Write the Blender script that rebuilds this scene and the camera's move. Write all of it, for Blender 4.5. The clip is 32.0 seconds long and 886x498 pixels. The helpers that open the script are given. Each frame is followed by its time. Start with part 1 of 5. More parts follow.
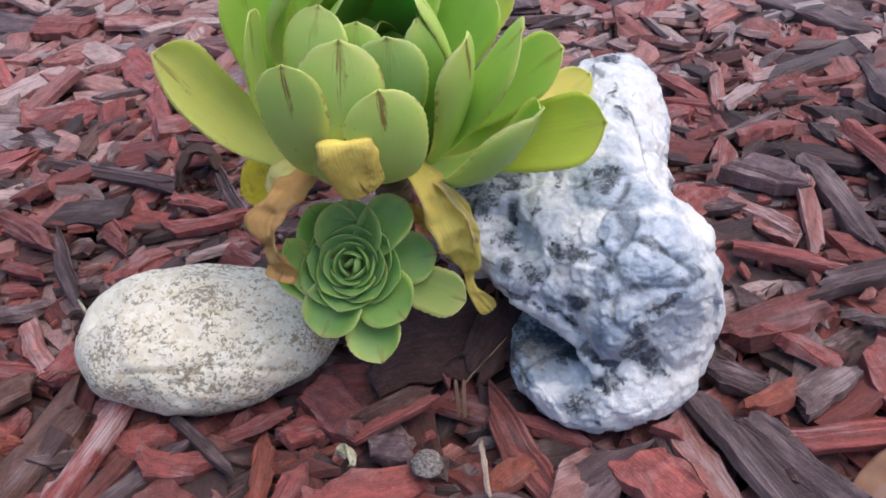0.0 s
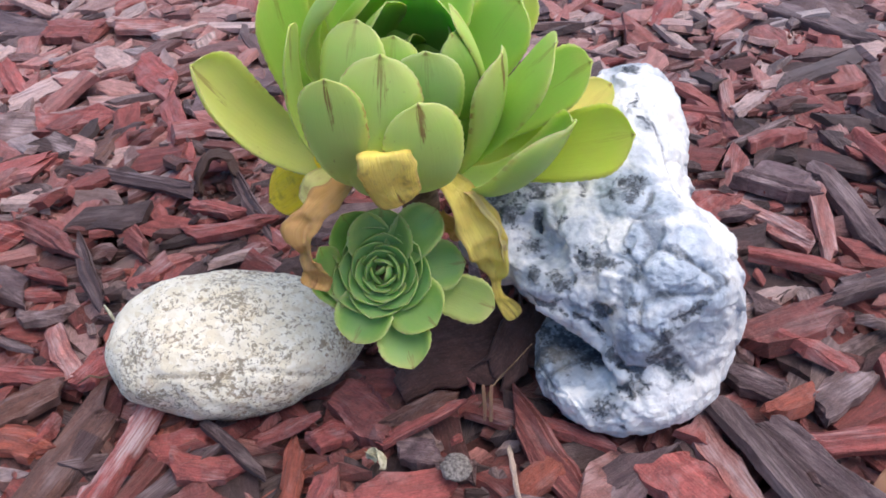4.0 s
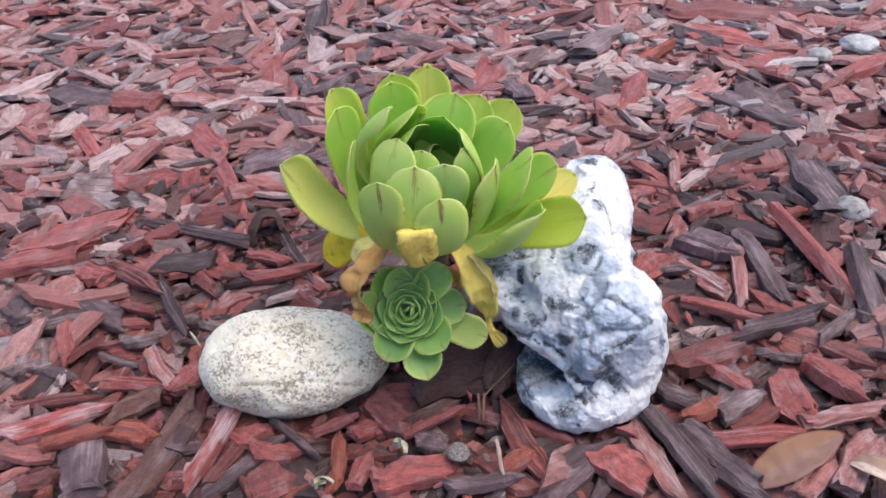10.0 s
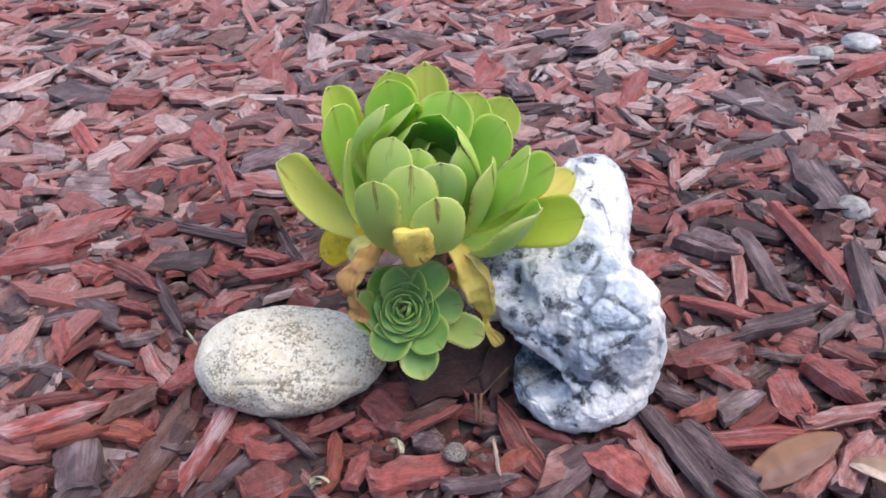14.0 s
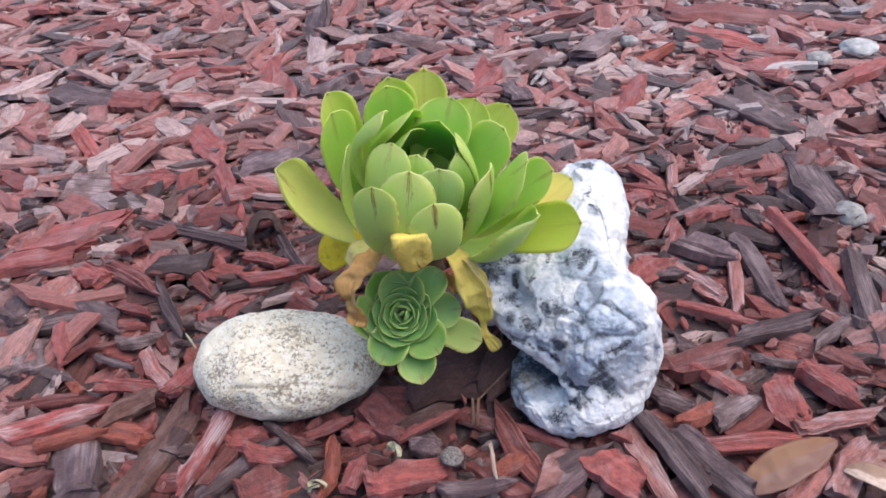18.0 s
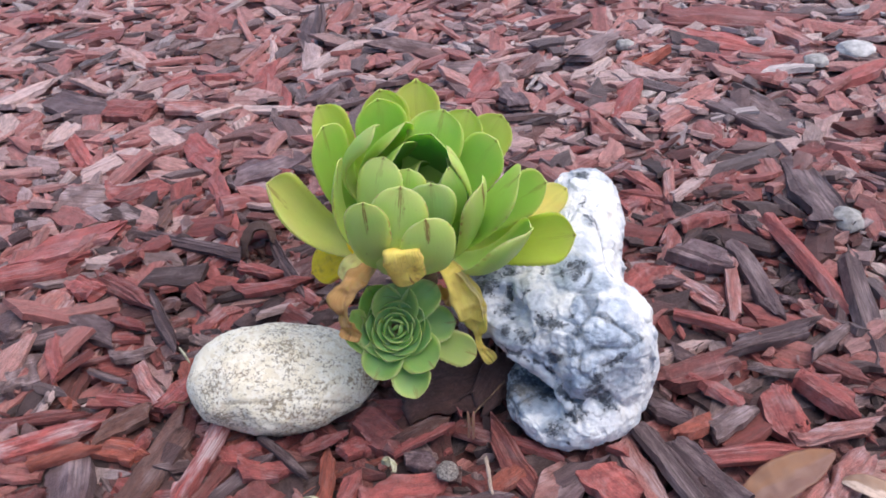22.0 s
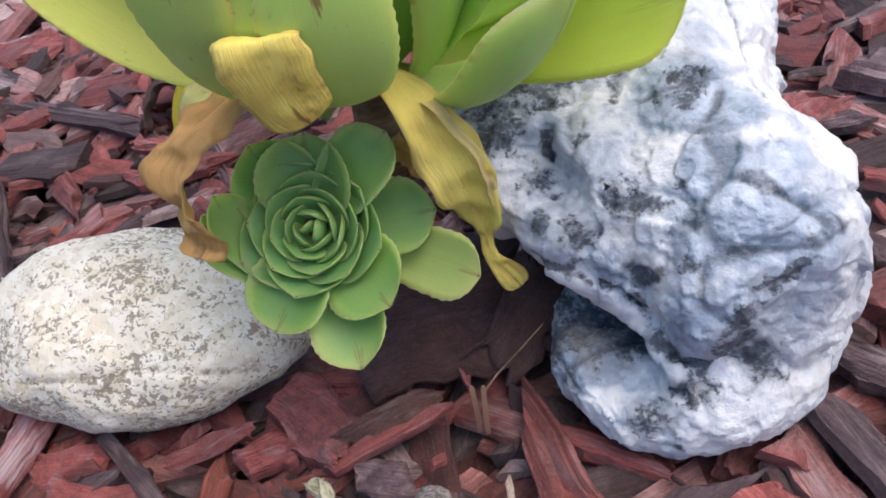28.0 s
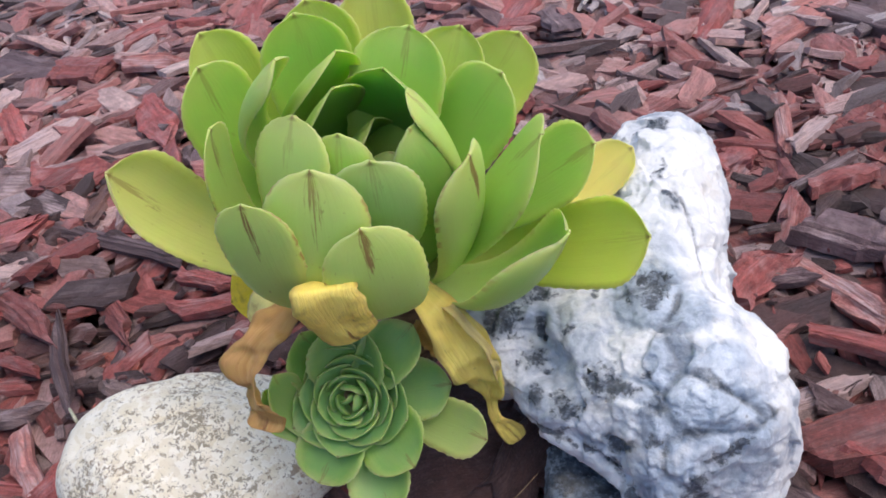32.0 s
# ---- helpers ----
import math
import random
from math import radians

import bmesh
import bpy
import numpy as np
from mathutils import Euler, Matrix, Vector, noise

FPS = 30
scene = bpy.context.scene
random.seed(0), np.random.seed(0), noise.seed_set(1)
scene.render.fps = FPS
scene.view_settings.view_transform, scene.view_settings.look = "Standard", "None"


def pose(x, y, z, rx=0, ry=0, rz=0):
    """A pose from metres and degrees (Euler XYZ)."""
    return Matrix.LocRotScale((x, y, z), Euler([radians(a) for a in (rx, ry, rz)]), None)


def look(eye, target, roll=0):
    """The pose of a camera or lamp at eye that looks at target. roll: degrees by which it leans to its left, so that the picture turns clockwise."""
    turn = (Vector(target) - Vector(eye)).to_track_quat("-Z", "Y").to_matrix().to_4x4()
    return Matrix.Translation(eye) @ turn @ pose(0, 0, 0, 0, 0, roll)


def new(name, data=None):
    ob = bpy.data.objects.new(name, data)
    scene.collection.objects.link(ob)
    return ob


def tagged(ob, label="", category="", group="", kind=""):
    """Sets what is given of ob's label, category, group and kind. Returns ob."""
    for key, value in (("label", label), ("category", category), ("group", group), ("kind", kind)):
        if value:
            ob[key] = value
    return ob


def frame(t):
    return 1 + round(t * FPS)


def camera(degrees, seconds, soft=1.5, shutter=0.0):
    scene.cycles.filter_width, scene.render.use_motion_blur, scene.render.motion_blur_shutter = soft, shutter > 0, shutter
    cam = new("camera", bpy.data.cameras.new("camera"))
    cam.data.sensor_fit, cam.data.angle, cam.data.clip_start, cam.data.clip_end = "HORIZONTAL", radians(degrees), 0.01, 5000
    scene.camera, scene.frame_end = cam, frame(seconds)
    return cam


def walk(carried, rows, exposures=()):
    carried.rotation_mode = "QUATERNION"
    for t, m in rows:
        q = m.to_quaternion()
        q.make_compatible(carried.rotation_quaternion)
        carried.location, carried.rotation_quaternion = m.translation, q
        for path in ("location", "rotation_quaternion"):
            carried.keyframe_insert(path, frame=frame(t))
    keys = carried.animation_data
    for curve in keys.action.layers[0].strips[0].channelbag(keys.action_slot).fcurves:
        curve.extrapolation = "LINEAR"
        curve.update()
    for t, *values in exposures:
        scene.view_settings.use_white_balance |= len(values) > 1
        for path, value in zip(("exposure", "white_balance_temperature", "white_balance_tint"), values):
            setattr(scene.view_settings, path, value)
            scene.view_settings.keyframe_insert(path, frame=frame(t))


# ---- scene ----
cam = camera(58.50, 32.0, soft=1.7)
PATH = [
    (0, (0.00452, 0.00572, 0.27810), (0.00163, 0.31828, 0.02850), -5.50),
    (0.5, (0.00437, 0.02091, 0.25738), (-0.00456, 0.32967, 0.00324), -6.44),
    (1, (-0.00102, 0.03045, 0.24447), (-0.00976, 0.33709, -0.01223), -6.47),
    (1.5, (-0.00250, 0.03416, 0.23871), (-0.01162, 0.34022, -0.01867), -6.53),
    (2, (-0.00313, 0.03305, 0.24051), (-0.01212, 0.33857, -0.01753), -6.67),
    (2.5, (-0.00436, 0.03051, 0.24292), (-0.01140, 0.33613, -0.01504), -6.36),
    (3, (-0.00492, 0.02643, 0.24914), (-0.00781, 0.33320, -0.00754), -5.91),
    (3.5, (-0.00933, 0.01814, 0.26424), (-0.01275, 0.32743, 0.01061), -5.58),
    (4, (-0.01089, 0.00336, 0.28602), (-0.00956, 0.31567, 0.03610), -4.93),
    (4.5, (-0.01130, -0.01471, 0.30759), (-0.00669, 0.30016, 0.06095), -4.58),
    (6.5, (-0.00983, -0.07015, 0.35562), (-0.00158, 0.25489, 0.12265), -3.34),
    (7, (-0.01377, -0.08729, 0.37074), (-0.00226, 0.23822, 0.13856), -2.91),
    (7.5, (-0.01632, -0.10014, 0.37840), (-0.00274, 0.22473, 0.14543), -2.51),
    (8, (-0.01777, -0.10056, 0.37626), (-0.00456, 0.22363, 0.14231), -2.77),
    (8.5, (-0.01905, -0.09994, 0.37715), (-0.00816, 0.22394, 0.14266), -2.94),
    (9, (-0.01825, -0.09746, 0.37308), (-0.00897, 0.22570, 0.13754), -3.15),
    (9.5, (-0.01985, -0.09690, 0.37393), (-0.01201, 0.22552, 0.13733), -3.35),
    (10, (-0.02121, -0.09731, 0.37463), (-0.01395, 0.22585, 0.13901), -3.31),
    (10.5, (-0.01961, -0.09672, 0.37293), (-0.01083, 0.22642, 0.13734), -3.10),
    (11, (-0.02005, -0.09629, 0.37523), (-0.01030, 0.22704, 0.13995), -2.89),
    (11.5, (-0.01977, -0.09728, 0.37510), (-0.01015, 0.22613, 0.13991), -2.78),
    (12, (-0.02035, -0.09670, 0.37522), (-0.01135, 0.22675, 0.14007), -2.96),
    (12.5, (-0.02105, -0.09617, 0.37512), (-0.01336, 0.22691, 0.13941), -3.21),
    (13, (-0.01933, -0.09513, 0.37338), (-0.01276, 0.22780, 0.13743), -3.31),
    (13.5, (-0.01944, -0.09490, 0.37168), (-0.01283, 0.22735, 0.13480), -3.32),
    (14, (-0.01841, -0.09491, 0.37315), (-0.01207, 0.22779, 0.13687), -3.28),
    (14.5, (-0.01779, -0.09461, 0.37337), (-0.01129, 0.22812, 0.13715), -3.12),
    (16.5, (-0.01841, -0.09545, 0.37564), (-0.01074, 0.22732, 0.13949), -2.86),
    (17, (-0.01762, -0.09532, 0.37682), (-0.01021, 0.22733, 0.14051), -3.05),
    (17.5, (-0.01728, -0.09609, 0.37781), (-0.01019, 0.22698, 0.14206), -3.12),
    (18, (-0.01716, -0.09588, 0.37663), (-0.01070, 0.22716, 0.14082), -3.05),
    (18.5, (-0.01739, -0.09455, 0.37477), (-0.00997, 0.22807, 0.13842), -2.90),
    (19, (-0.01722, -0.09493, 0.37536), (-0.00990, 0.22789, 0.13928), -2.94),
    (19.5, (-0.01669, -0.09443, 0.37619), (-0.00907, 0.22801, 0.13960), -2.96),
    (20, (-0.01616, -0.09385, 0.37606), (-0.00881, 0.22834, 0.13912), -2.96),
    (20.5, (-0.01721, -0.09471, 0.37676), (-0.01014, 0.22817, 0.14076), -3.04),
    (21, (-0.01616, -0.09450, 0.37780), (-0.00923, 0.22787, 0.14110), -3.09),
    (21.5, (-0.01595, -0.09309, 0.37910), (-0.00923, 0.22927, 0.14236), -3.19),
    (22, (-0.01245, -0.08865, 0.38077), (-0.00626, 0.23427, 0.14479), -3.60),
    (22.5, (-0.00783, -0.07895, 0.37375), (-0.00137, 0.24259, 0.13591), -3.85),
    (23, (-0.00205, -0.05871, 0.36920), (0.00255, 0.26179, 0.12991), -4.23),
    (23.5, (0.00488, -0.04110, 0.35503), (0.00627, 0.27615, 0.11141), -5.13),
    (24, (0.01155, -0.01926, 0.33896), (0.00562, 0.29486, 0.09139), -6.19),
    (24.5, (0.01586, 0.00269, 0.32249), (0.00297, 0.31472, 0.07256), -7.21),
    (25, (0.02396, 0.02555, 0.29842), (0.00490, 0.33348, 0.04383), -8.28),
    (25.5, (0.02541, 0.04375, 0.27487), (0.00054, 0.34709, 0.01532), -9.15),
    (26, (0.02675, 0.06536, 0.24495), (-0.00570, 0.36152, -0.02195), -10.93),
    (26.5, (0.02669, 0.07795, 0.22924), (-0.01161, 0.37042, -0.04094), -12.06),
    (28.5, (0.02009, 0.08939, 0.21496), (-0.01936, 0.38129, -0.05566), -12.05),
    (29, (0.01892, 0.08666, 0.21680), (-0.01925, 0.37901, -0.05353), -11.65),
    (29.5, (0.01888, 0.08441, 0.22189), (-0.01795, 0.37789, -0.04739), -11.47),
    (30, (0.01937, 0.08508, 0.23172), (-0.01575, 0.38117, -0.03492), -11.12),
    (30.5, (0.02055, 0.08610, 0.24257), (-0.01567, 0.38441, -0.02145), -11.43),
    (31, (0.02422, 0.08381, 0.25726), (-0.01297, 0.38669, -0.00136), -11.70),
    (31.5, (0.02466, 0.08065, 0.27159), (-0.01092, 0.38694, 0.01679), -11.26),
    (32, (0.02443, 0.07665, 0.28394), (-0.00779, 0.38541, 0.03169), -10.43),
]
EXPOSURE = [(0, 0.60), (1, 0.61), (2, 0.70), (3, 0.73), (4, 0.82), (7, 0.84), (11, 0.84), (18, 0.81), (22, 0.79), (23, 0.76), (24, 0.71), (25, 0.59), (26, 0.47), (27.5, 0.68), (29, 0.83), (30, 0.90), (31, 0.80), (32, 0.66)]
walk(cam, [(t, look(eye, target, roll)) for t, eye, target, roll in PATH], EXPOSURE)

# ---- world and light: a bright overcast sky, softly brighter from behind and above ----
world = bpy.data.worlds.new("overcast_sky")
scene.world = world
world.use_nodes = True
wn = world.node_tree
sky = wn.nodes.new("ShaderNodeTexSky")
sky.sky_type = "NISHITA"
sky.sun_disc = False
sky.sun_elevation = radians(64)
sky.sun_rotation = radians(92)
sky.air_density, sky.dust_density, sky.ozone_density = 1.0, 4.0, 1.0
haze = wn.nodes.new("ShaderNodeHueSaturation")  # cloud cover takes most of the blue out of the sky
haze.inputs["Saturation"].default_value = 1.4
wn.links.new(sky.outputs[0], haze.inputs["Color"])
wn.links.new(haze.outputs[0], wn.nodes["Background"].inputs[0])
wn.nodes["Background"].inputs[1].default_value = 0.12
sun = new("sun", bpy.data.lights.new("sun", "SUN"))
sun.data.energy, sun.data.angle, sun.data.color = 1.0, radians(60), (1.0, 0.99, 0.975)
sun.matrix_world = look((0.18, -0.08, 1.0), (0, 0, 0))


# ---- helpers for building ----
def mesh_of(name, bm, mat, smooth=True):
    me = bpy.data.meshes.new(name)
    bm.to_mesh(me)
    bm.free()
    me.materials.append(mat)
    if smooth:
        for p in me.polygons:
            p.use_smooth = True
    return me


def part(name, bm, mat, parent, label=""):
    ob = new(name, mesh_of(name, bm, mat))
    ob.parent = parent
    if label:
        tagged(ob, label)
    return ob


class Nodes:
    """A short hand for wiring a material."""

    def __init__(self, name):
        self.mat = bpy.data.materials.new(name)
        self.mat.use_nodes = True
        self.tree = self.mat.node_tree
        self.bsdf = self.tree.nodes["Principled BSDF"]

    def node(self, kind, inputs=(), **props):
        n = self.tree.nodes.new("ShaderNode" + kind)
        for k, v in props.items():
            setattr(n, k, v)
        for k, v in dict(inputs).items():
            if hasattr(v, "is_output"):
                self.tree.links.new(v, n.inputs[k])
            else:
                n.inputs[k].default_value = v
        return n

    def noise(self, vec, scale, detail=4, rough=0.55, distort=0.0):
        return self.node("TexNoise", {"Vector": vec, "Scale": scale, "Detail": detail, "Roughness": rough, "Distortion": distort}).outputs[0]

    def ramp(self, fac, *stops):
        n = self.node("ValToRGB", {0: fac})
        el = n.color_ramp.elements
        while len(el) < len(stops):
            el.new(0.5)
        for e, (at, c) in zip(el, stops):
            e.position = at
            e.color = (c, c, c, 1) if isinstance(c, (int, float)) else (*c, 1)
        return n.outputs[0]

    def mix(self, fac, a, b, blend="MIX"):
        n = self.node("Mix", data_type="RGBA", blend_type=blend)
        for k, v in ((0, fac), (6, a), (7, b)):
            if hasattr(v, "is_output"):
                self.tree.links.new(v, n.inputs[k])
            elif k == 0:
                n.inputs[k].default_value = v
            else:
                n.inputs[k].default_value = (*v, 1) if len(v) == 3 else v
        return n.outputs[2]

    def math(self, op, a, b=0.0):
        n = self.node("Math", {0: a, 1: b}, operation=op)
        return n.outputs[0]

    def scaled(self, vec, x, y, z, shift=None):
        n = self.node("Mapping", {"Vector": vec, "Scale": (x, y, z)})
        if shift is not None:
            self.tree.links.new(shift, n.inputs["Location"])
        return n.outputs[0]

    def finish(self, colour, rough=0.7, height=None, strength=0.3, distance=0.001):
        for k, v in (("Base Color", colour), ("Roughness", rough)):
            if hasattr(v, "is_output"):
                self.tree.links.new(v, self.bsdf.inputs[k])
            elif k == "Base Color":
                self.bsdf.inputs[k].default_value = (*v, 1)
            else:
                self.bsdf.inputs[k].default_value = v
        if height is not None:
            b = self.node("Bump", {"Height": height, "Strength": strength, "Distance": distance})
            self.tree.links.new(b.outputs[0], self.bsdf.inputs["Normal"])
        return self.mat


# ---- materials ----
def wood_material(name, single, gap_shade=False, bleached=False):
    """Dyed mulch wood with fibres along u; single pieces take their dye from the object, the rest from each island."""
    n = Nodes(name)
    uv = n.node("UVMap", uv_map="uv").outputs[0]
    if single:
        info = n.node("ObjectInfo")
        dye, fleck, rnd = info.outputs["Color"], info.outputs["Alpha"], info.outputs["Random"]
    else:
        rnd = n.node("NewGeometry").outputs["Random Per Island"]
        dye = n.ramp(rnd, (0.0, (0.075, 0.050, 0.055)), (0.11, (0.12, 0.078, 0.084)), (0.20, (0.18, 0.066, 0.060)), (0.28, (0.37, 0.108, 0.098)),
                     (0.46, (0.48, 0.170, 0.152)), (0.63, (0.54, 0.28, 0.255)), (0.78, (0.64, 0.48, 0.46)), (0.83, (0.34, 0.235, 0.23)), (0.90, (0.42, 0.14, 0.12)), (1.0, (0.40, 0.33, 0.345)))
        if gap_shade:  # dark brown dyes round the plant, deepened to paint shade between the chips
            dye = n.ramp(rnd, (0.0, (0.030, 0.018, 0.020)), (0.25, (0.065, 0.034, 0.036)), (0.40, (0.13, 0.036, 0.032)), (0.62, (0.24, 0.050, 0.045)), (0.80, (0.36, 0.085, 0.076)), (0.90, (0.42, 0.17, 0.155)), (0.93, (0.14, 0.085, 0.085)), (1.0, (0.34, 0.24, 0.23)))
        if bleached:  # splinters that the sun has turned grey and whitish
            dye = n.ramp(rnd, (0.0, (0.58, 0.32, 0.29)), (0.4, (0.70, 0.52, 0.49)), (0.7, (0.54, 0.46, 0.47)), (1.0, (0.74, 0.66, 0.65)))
        fleck = n.ramp(n.math("FRACT", n.math("MULTIPLY", rnd, 37.3)), (0.0, 0.05), (0.75, 0.2), (1.0, 0.7))
    shift = n.node("CombineXYZ", {0: n.math("MULTIPLY", rnd, 91.0), 1: n.math("MULTIPLY", rnd, 53.0)}).outputs[0]
    fibre = n.noise(n.scaled(uv, 28, 900, 1, shift), 1.0, 5, 0.65)
    streak = n.noise(n.scaled(uv, 22, 210, 1, shift), 1.0, 3, 0.6, 0.6)
    patch = n.noise(n.scaled(uv, 45, 90, 1, shift), 1.0, 4, 0.6)
    dye = n.mix(1.0, dye, (1.22, 1.22, 1.22) if single else (1.14, 1.14, 1.14), "MULTIPLY")
    col = n.mix(n.ramp(streak, (0.36, 0.0), (0.66, 0.50)), dye, (0.04, 0.018, 0.017))
    bright = n.mix(0.12, n.mix(1.0, dye, (1.7, 1.7, 1.7), "MULTIPLY"), (0.55, 0.40, 0.38))
    col = n.mix(n.ramp(fibre, (0.4, 0.0), (0.75, 0.4)), col, bright)
    hair = n.noise(n.scaled(uv, 90, 2600, 1, shift), 1.0, 3, 0.6)
    grain = n.noise(n.scaled(uv, 900, 1100, 1, shift), 1.0, 4, 0.7)
    col = n.mix(n.ramp(hair, (0.42, 0.0), (0.62, 0.38)), col, (0.05, 0.02, 0.018))
    dirt = n.noise(n.scaled(uv, 110, 190, 1, shift), 1.0, 5, 0.7, 0.4)
    col = n.mix(n.ramp(dirt, (0.44, 0.0), (0.64, 0.65)), col, n.mix(0.75, dye, (0.02, 0.012, 0.012)))
    dust = n.noise(n.scaled(uv, 330, 420, 1, shift), 1.0, 4, 0.65)
    col = n.mix(n.ramp(dust, (0.52, 0.0), (0.66, 0.35)), col, n.mix(0.2, dye, (0.42, 0.33, 0.32)))
    col = n.mix(n.ramp(grain, (0.56, 0.0), (0.68, 0.5)), col, bright)
    col = n.mix(n.ramp(grain, (0.30, 0.6), (0.42, 0.0)), col, (0.02, 0.012, 0.011))
    worn = n.math("MULTIPLY", n.math("MULTIPLY", n.ramp(n.math("ADD", patch, n.math("MULTIPLY", fleck, 0.10)), (0.52, 0.0), (0.68, 1.0)), n.ramp(fibre, (0.40, 0.2), (0.58, 1.0))), fleck)
    col = n.mix(worn, col, (0.60, 0.46, 0.47))
    height = n.math("ADD", n.math("ADD", n.math("MULTIPLY", fibre, 0.6), n.math("MULTIPLY", streak, 0.8)), n.math("ADD", n.math("MULTIPLY", hair, 0.35), n.math("MULTIPLY", grain, 0.35)))
    n.bsdf.inputs["Sheen Weight"].default_value = 0.06 if single or gap_shade else 0.22
    n.bsdf.inputs["Specular IOR Level"].default_value = 0.45
    n.bsdf.inputs["Sheen Roughness"].default_value = 0.5
    n.bsdf.inputs["Sheen Tint"].default_value = (1.0, 0.85, 0.82, 1)
    return n.finish(col, n.ramp(fibre, (0.3, 0.5), (0.8, 0.8)), height, 1.0, 0.0020)


M_WOOD = wood_material("dyed_wood", True)
M_MULCH = wood_material("dyed_mulch", False)
M_SHREDS = wood_material("damp_shreds", False, True)
M_BLEACHED = wood_material("bleached_splinters", False, False, True)

n = Nodes("soil")
at = n.node("TexCoord").outputs["Object"]
grit = n.noise(at, 160, 6, 0.7)
lump = n.noise(at, 22, 4)
crumb = n.node("SeparateColor", {0: n.node("TexVoronoi", {"Vector": n.node("VectorMath", {0: n.scaled(at, 1, 2.2, 1), 1: n.node("VectorMath", {0: n.node("TexNoise", {"Vector": at, "Scale": 30.0, "Detail": 3.0}).outputs["Color"], 1: (0.03, 0.03, 0.03)}, operation="MULTIPLY").outputs[0]}, operation="ADD").outputs[0], "Scale": 26.0}).outputs["Color"]}).outputs[0]
bits = n.ramp(crumb, (0.0, (0.018, 0.010, 0.010)), (0.3, (0.05, 0.017, 0.015)), (0.6, (0.13, 0.035, 0.030)), (0.85, (0.18, 0.06, 0.055)), (1.0, (0.16, 0.10, 0.10)))
M_SOIL = n.finish(n.mix(n.ramp(grit, (0.42, 0.25), (0.6, 0.9)), n.mix(lump, (0.025, 0.013, 0.011), (0.06, 0.028, 0.022)), bits), 0.9, n.math("ADD", grit, n.math("MULTIPLY", crumb, 0.6)), 0.8, 0.006)

n = Nodes("speckled_granite")
at = n.node("TexCoord").outputs["Object"]
shake = n.node("VectorMath", {0: n.node("TexNoise", {"Vector": at, "Scale": 420.0, "Detail": 3.0}).outputs["Color"], 1: (0.004, 0.004, 0.004)}, operation="MULTIPLY").outputs[0]
warp = n.node("VectorMath", {0: at, 1: shake}, operation="ADD").outputs[0]
cell = n.node("SeparateColor", {0: n.node("TexVoronoi", {"Vector": n.scaled(warp, 1, 1, 1.5), "Scale": 330.0}).outputs["Color"]}).outputs
mood = n.noise(at, 26, 4, 0.6)
base = n.ramp(cell[0], (0.0, (0.76, 0.71, 0.60)), (0.35, (0.83, 0.80, 0.72)), (0.6, (0.87, 0.85, 0.80)), (0.85, (0.90, 0.89, 0.86)), (1.0, (0.79, 0.74, 0.64)))
base = n.mix(n.ramp(mood, (0.46, 0.0), (0.74, 0.35)), base, (0.76, 0.72, 0.62))
dense = n.noise(n.scaled(at, 1, 1, 1.6), 30, 4, 0.6)
warm = n.ramp(n.noise(at, 24, 3, 0.5), (0.50, 0.0), (0.62, 0.9))
rust = n.math("MULTIPLY", n.ramp(n.noise(warp, 240, 4, 0.65), (0.53, 0.0), (0.63, 0.7)), warm)
base = n.mix(rust, base, (0.50, 0.34, 0.20))
spots = n.noise(n.scaled(warp, 1, 1, 1.6), 430, 3, 0.6, 0.8)
spot = n.ramp(n.math("ADD", n.math("MULTIPLY", dense, 0.5), n.math("MULTIPLY", spots, 0.75)), (0.655, 0.0), (0.685, 1.0))
base = n.mix(n.math("MULTIPLY", spot, 0.82), base, n.mix(warm, (0.25, 0.21, 0.16), (0.30, 0.19, 0.12)))
crease = n.node("Attribute", attribute_name="crease").outputs["Fac"]
# a dark crack line below; in the top groove the colour stands for its shade
base = n.mix(n.ramp(n.math("ADD", crease, n.math("MULTIPLY", n.math("SUBTRACT", spots, 0.5), 1.2)), (0.50, 0.0), (0.85, 0.75)), base, (0.24, 0.19, 0.14))
base = n.mix(1.0, base, (1.0, 0.955, 0.85), "MULTIPLY")
M_GRANITE = n.finish(base, 0.72, n.math("SUBTRACT", n.noise(at, 240, 4, 0.6), n.math("MULTIPLY", spot, 0.35)), 0.4, 0.0015)

n = Nodes("marbled_quartz")
at = n.node("TexCoord").outputs["Object"]
bend = n.node("VectorMath", {0: at, 1: n.node("VectorMath", {0: n.node("TexNoise", {"Vector": at, "Scale": 60.0, "Detail": 5.0}).outputs["Color"], 1: (0.012, 0.012, 0.012)}, operation="MULTIPLY").outputs[0]}, operation="ADD").outputs[0]
cloud = n.noise(bend, 30, 6, 0.6, 0.3)
fine = n.noise(at, 420, 4, 0.7)
mid = n.noise(at, 150, 6, 0.68)
grit = n.noise(n.scaled(at, 1, 1, 1.3), 360, 5, 0.75)
slate = n.node("Attribute", attribute_name="slate").outputs["Fac"]  # blue-grey mineral
soot_and_shade = n.node("Attribute", attribute_name="soot_and_shade").outputs["Fac"]  # grains of charcoal mineral, with the cave's shade painted in
seam_and_shade = n.node("Attribute", attribute_name="seam_and_shade").outputs["Fac"]  # dark mineral along the cracks, with crevice shade painted in
whiter = n.node("Attribute", attribute_name="whiter").outputs["Fac"]  # whiter quartz on the top, the right side and the foot
wisp = n.noise(bend, 58, 6, 0.62, 0.5)
around = n.math("SUBTRACT", cloud, 0.5)
col = n.ramp(wisp, (0.34, (0.78, 0.785, 0.80)), (0.46, (0.71, 0.73, 0.76)), (0.52, (0.56, 0.60, 0.67)), (0.62, (0.36, 0.41, 0.48)))
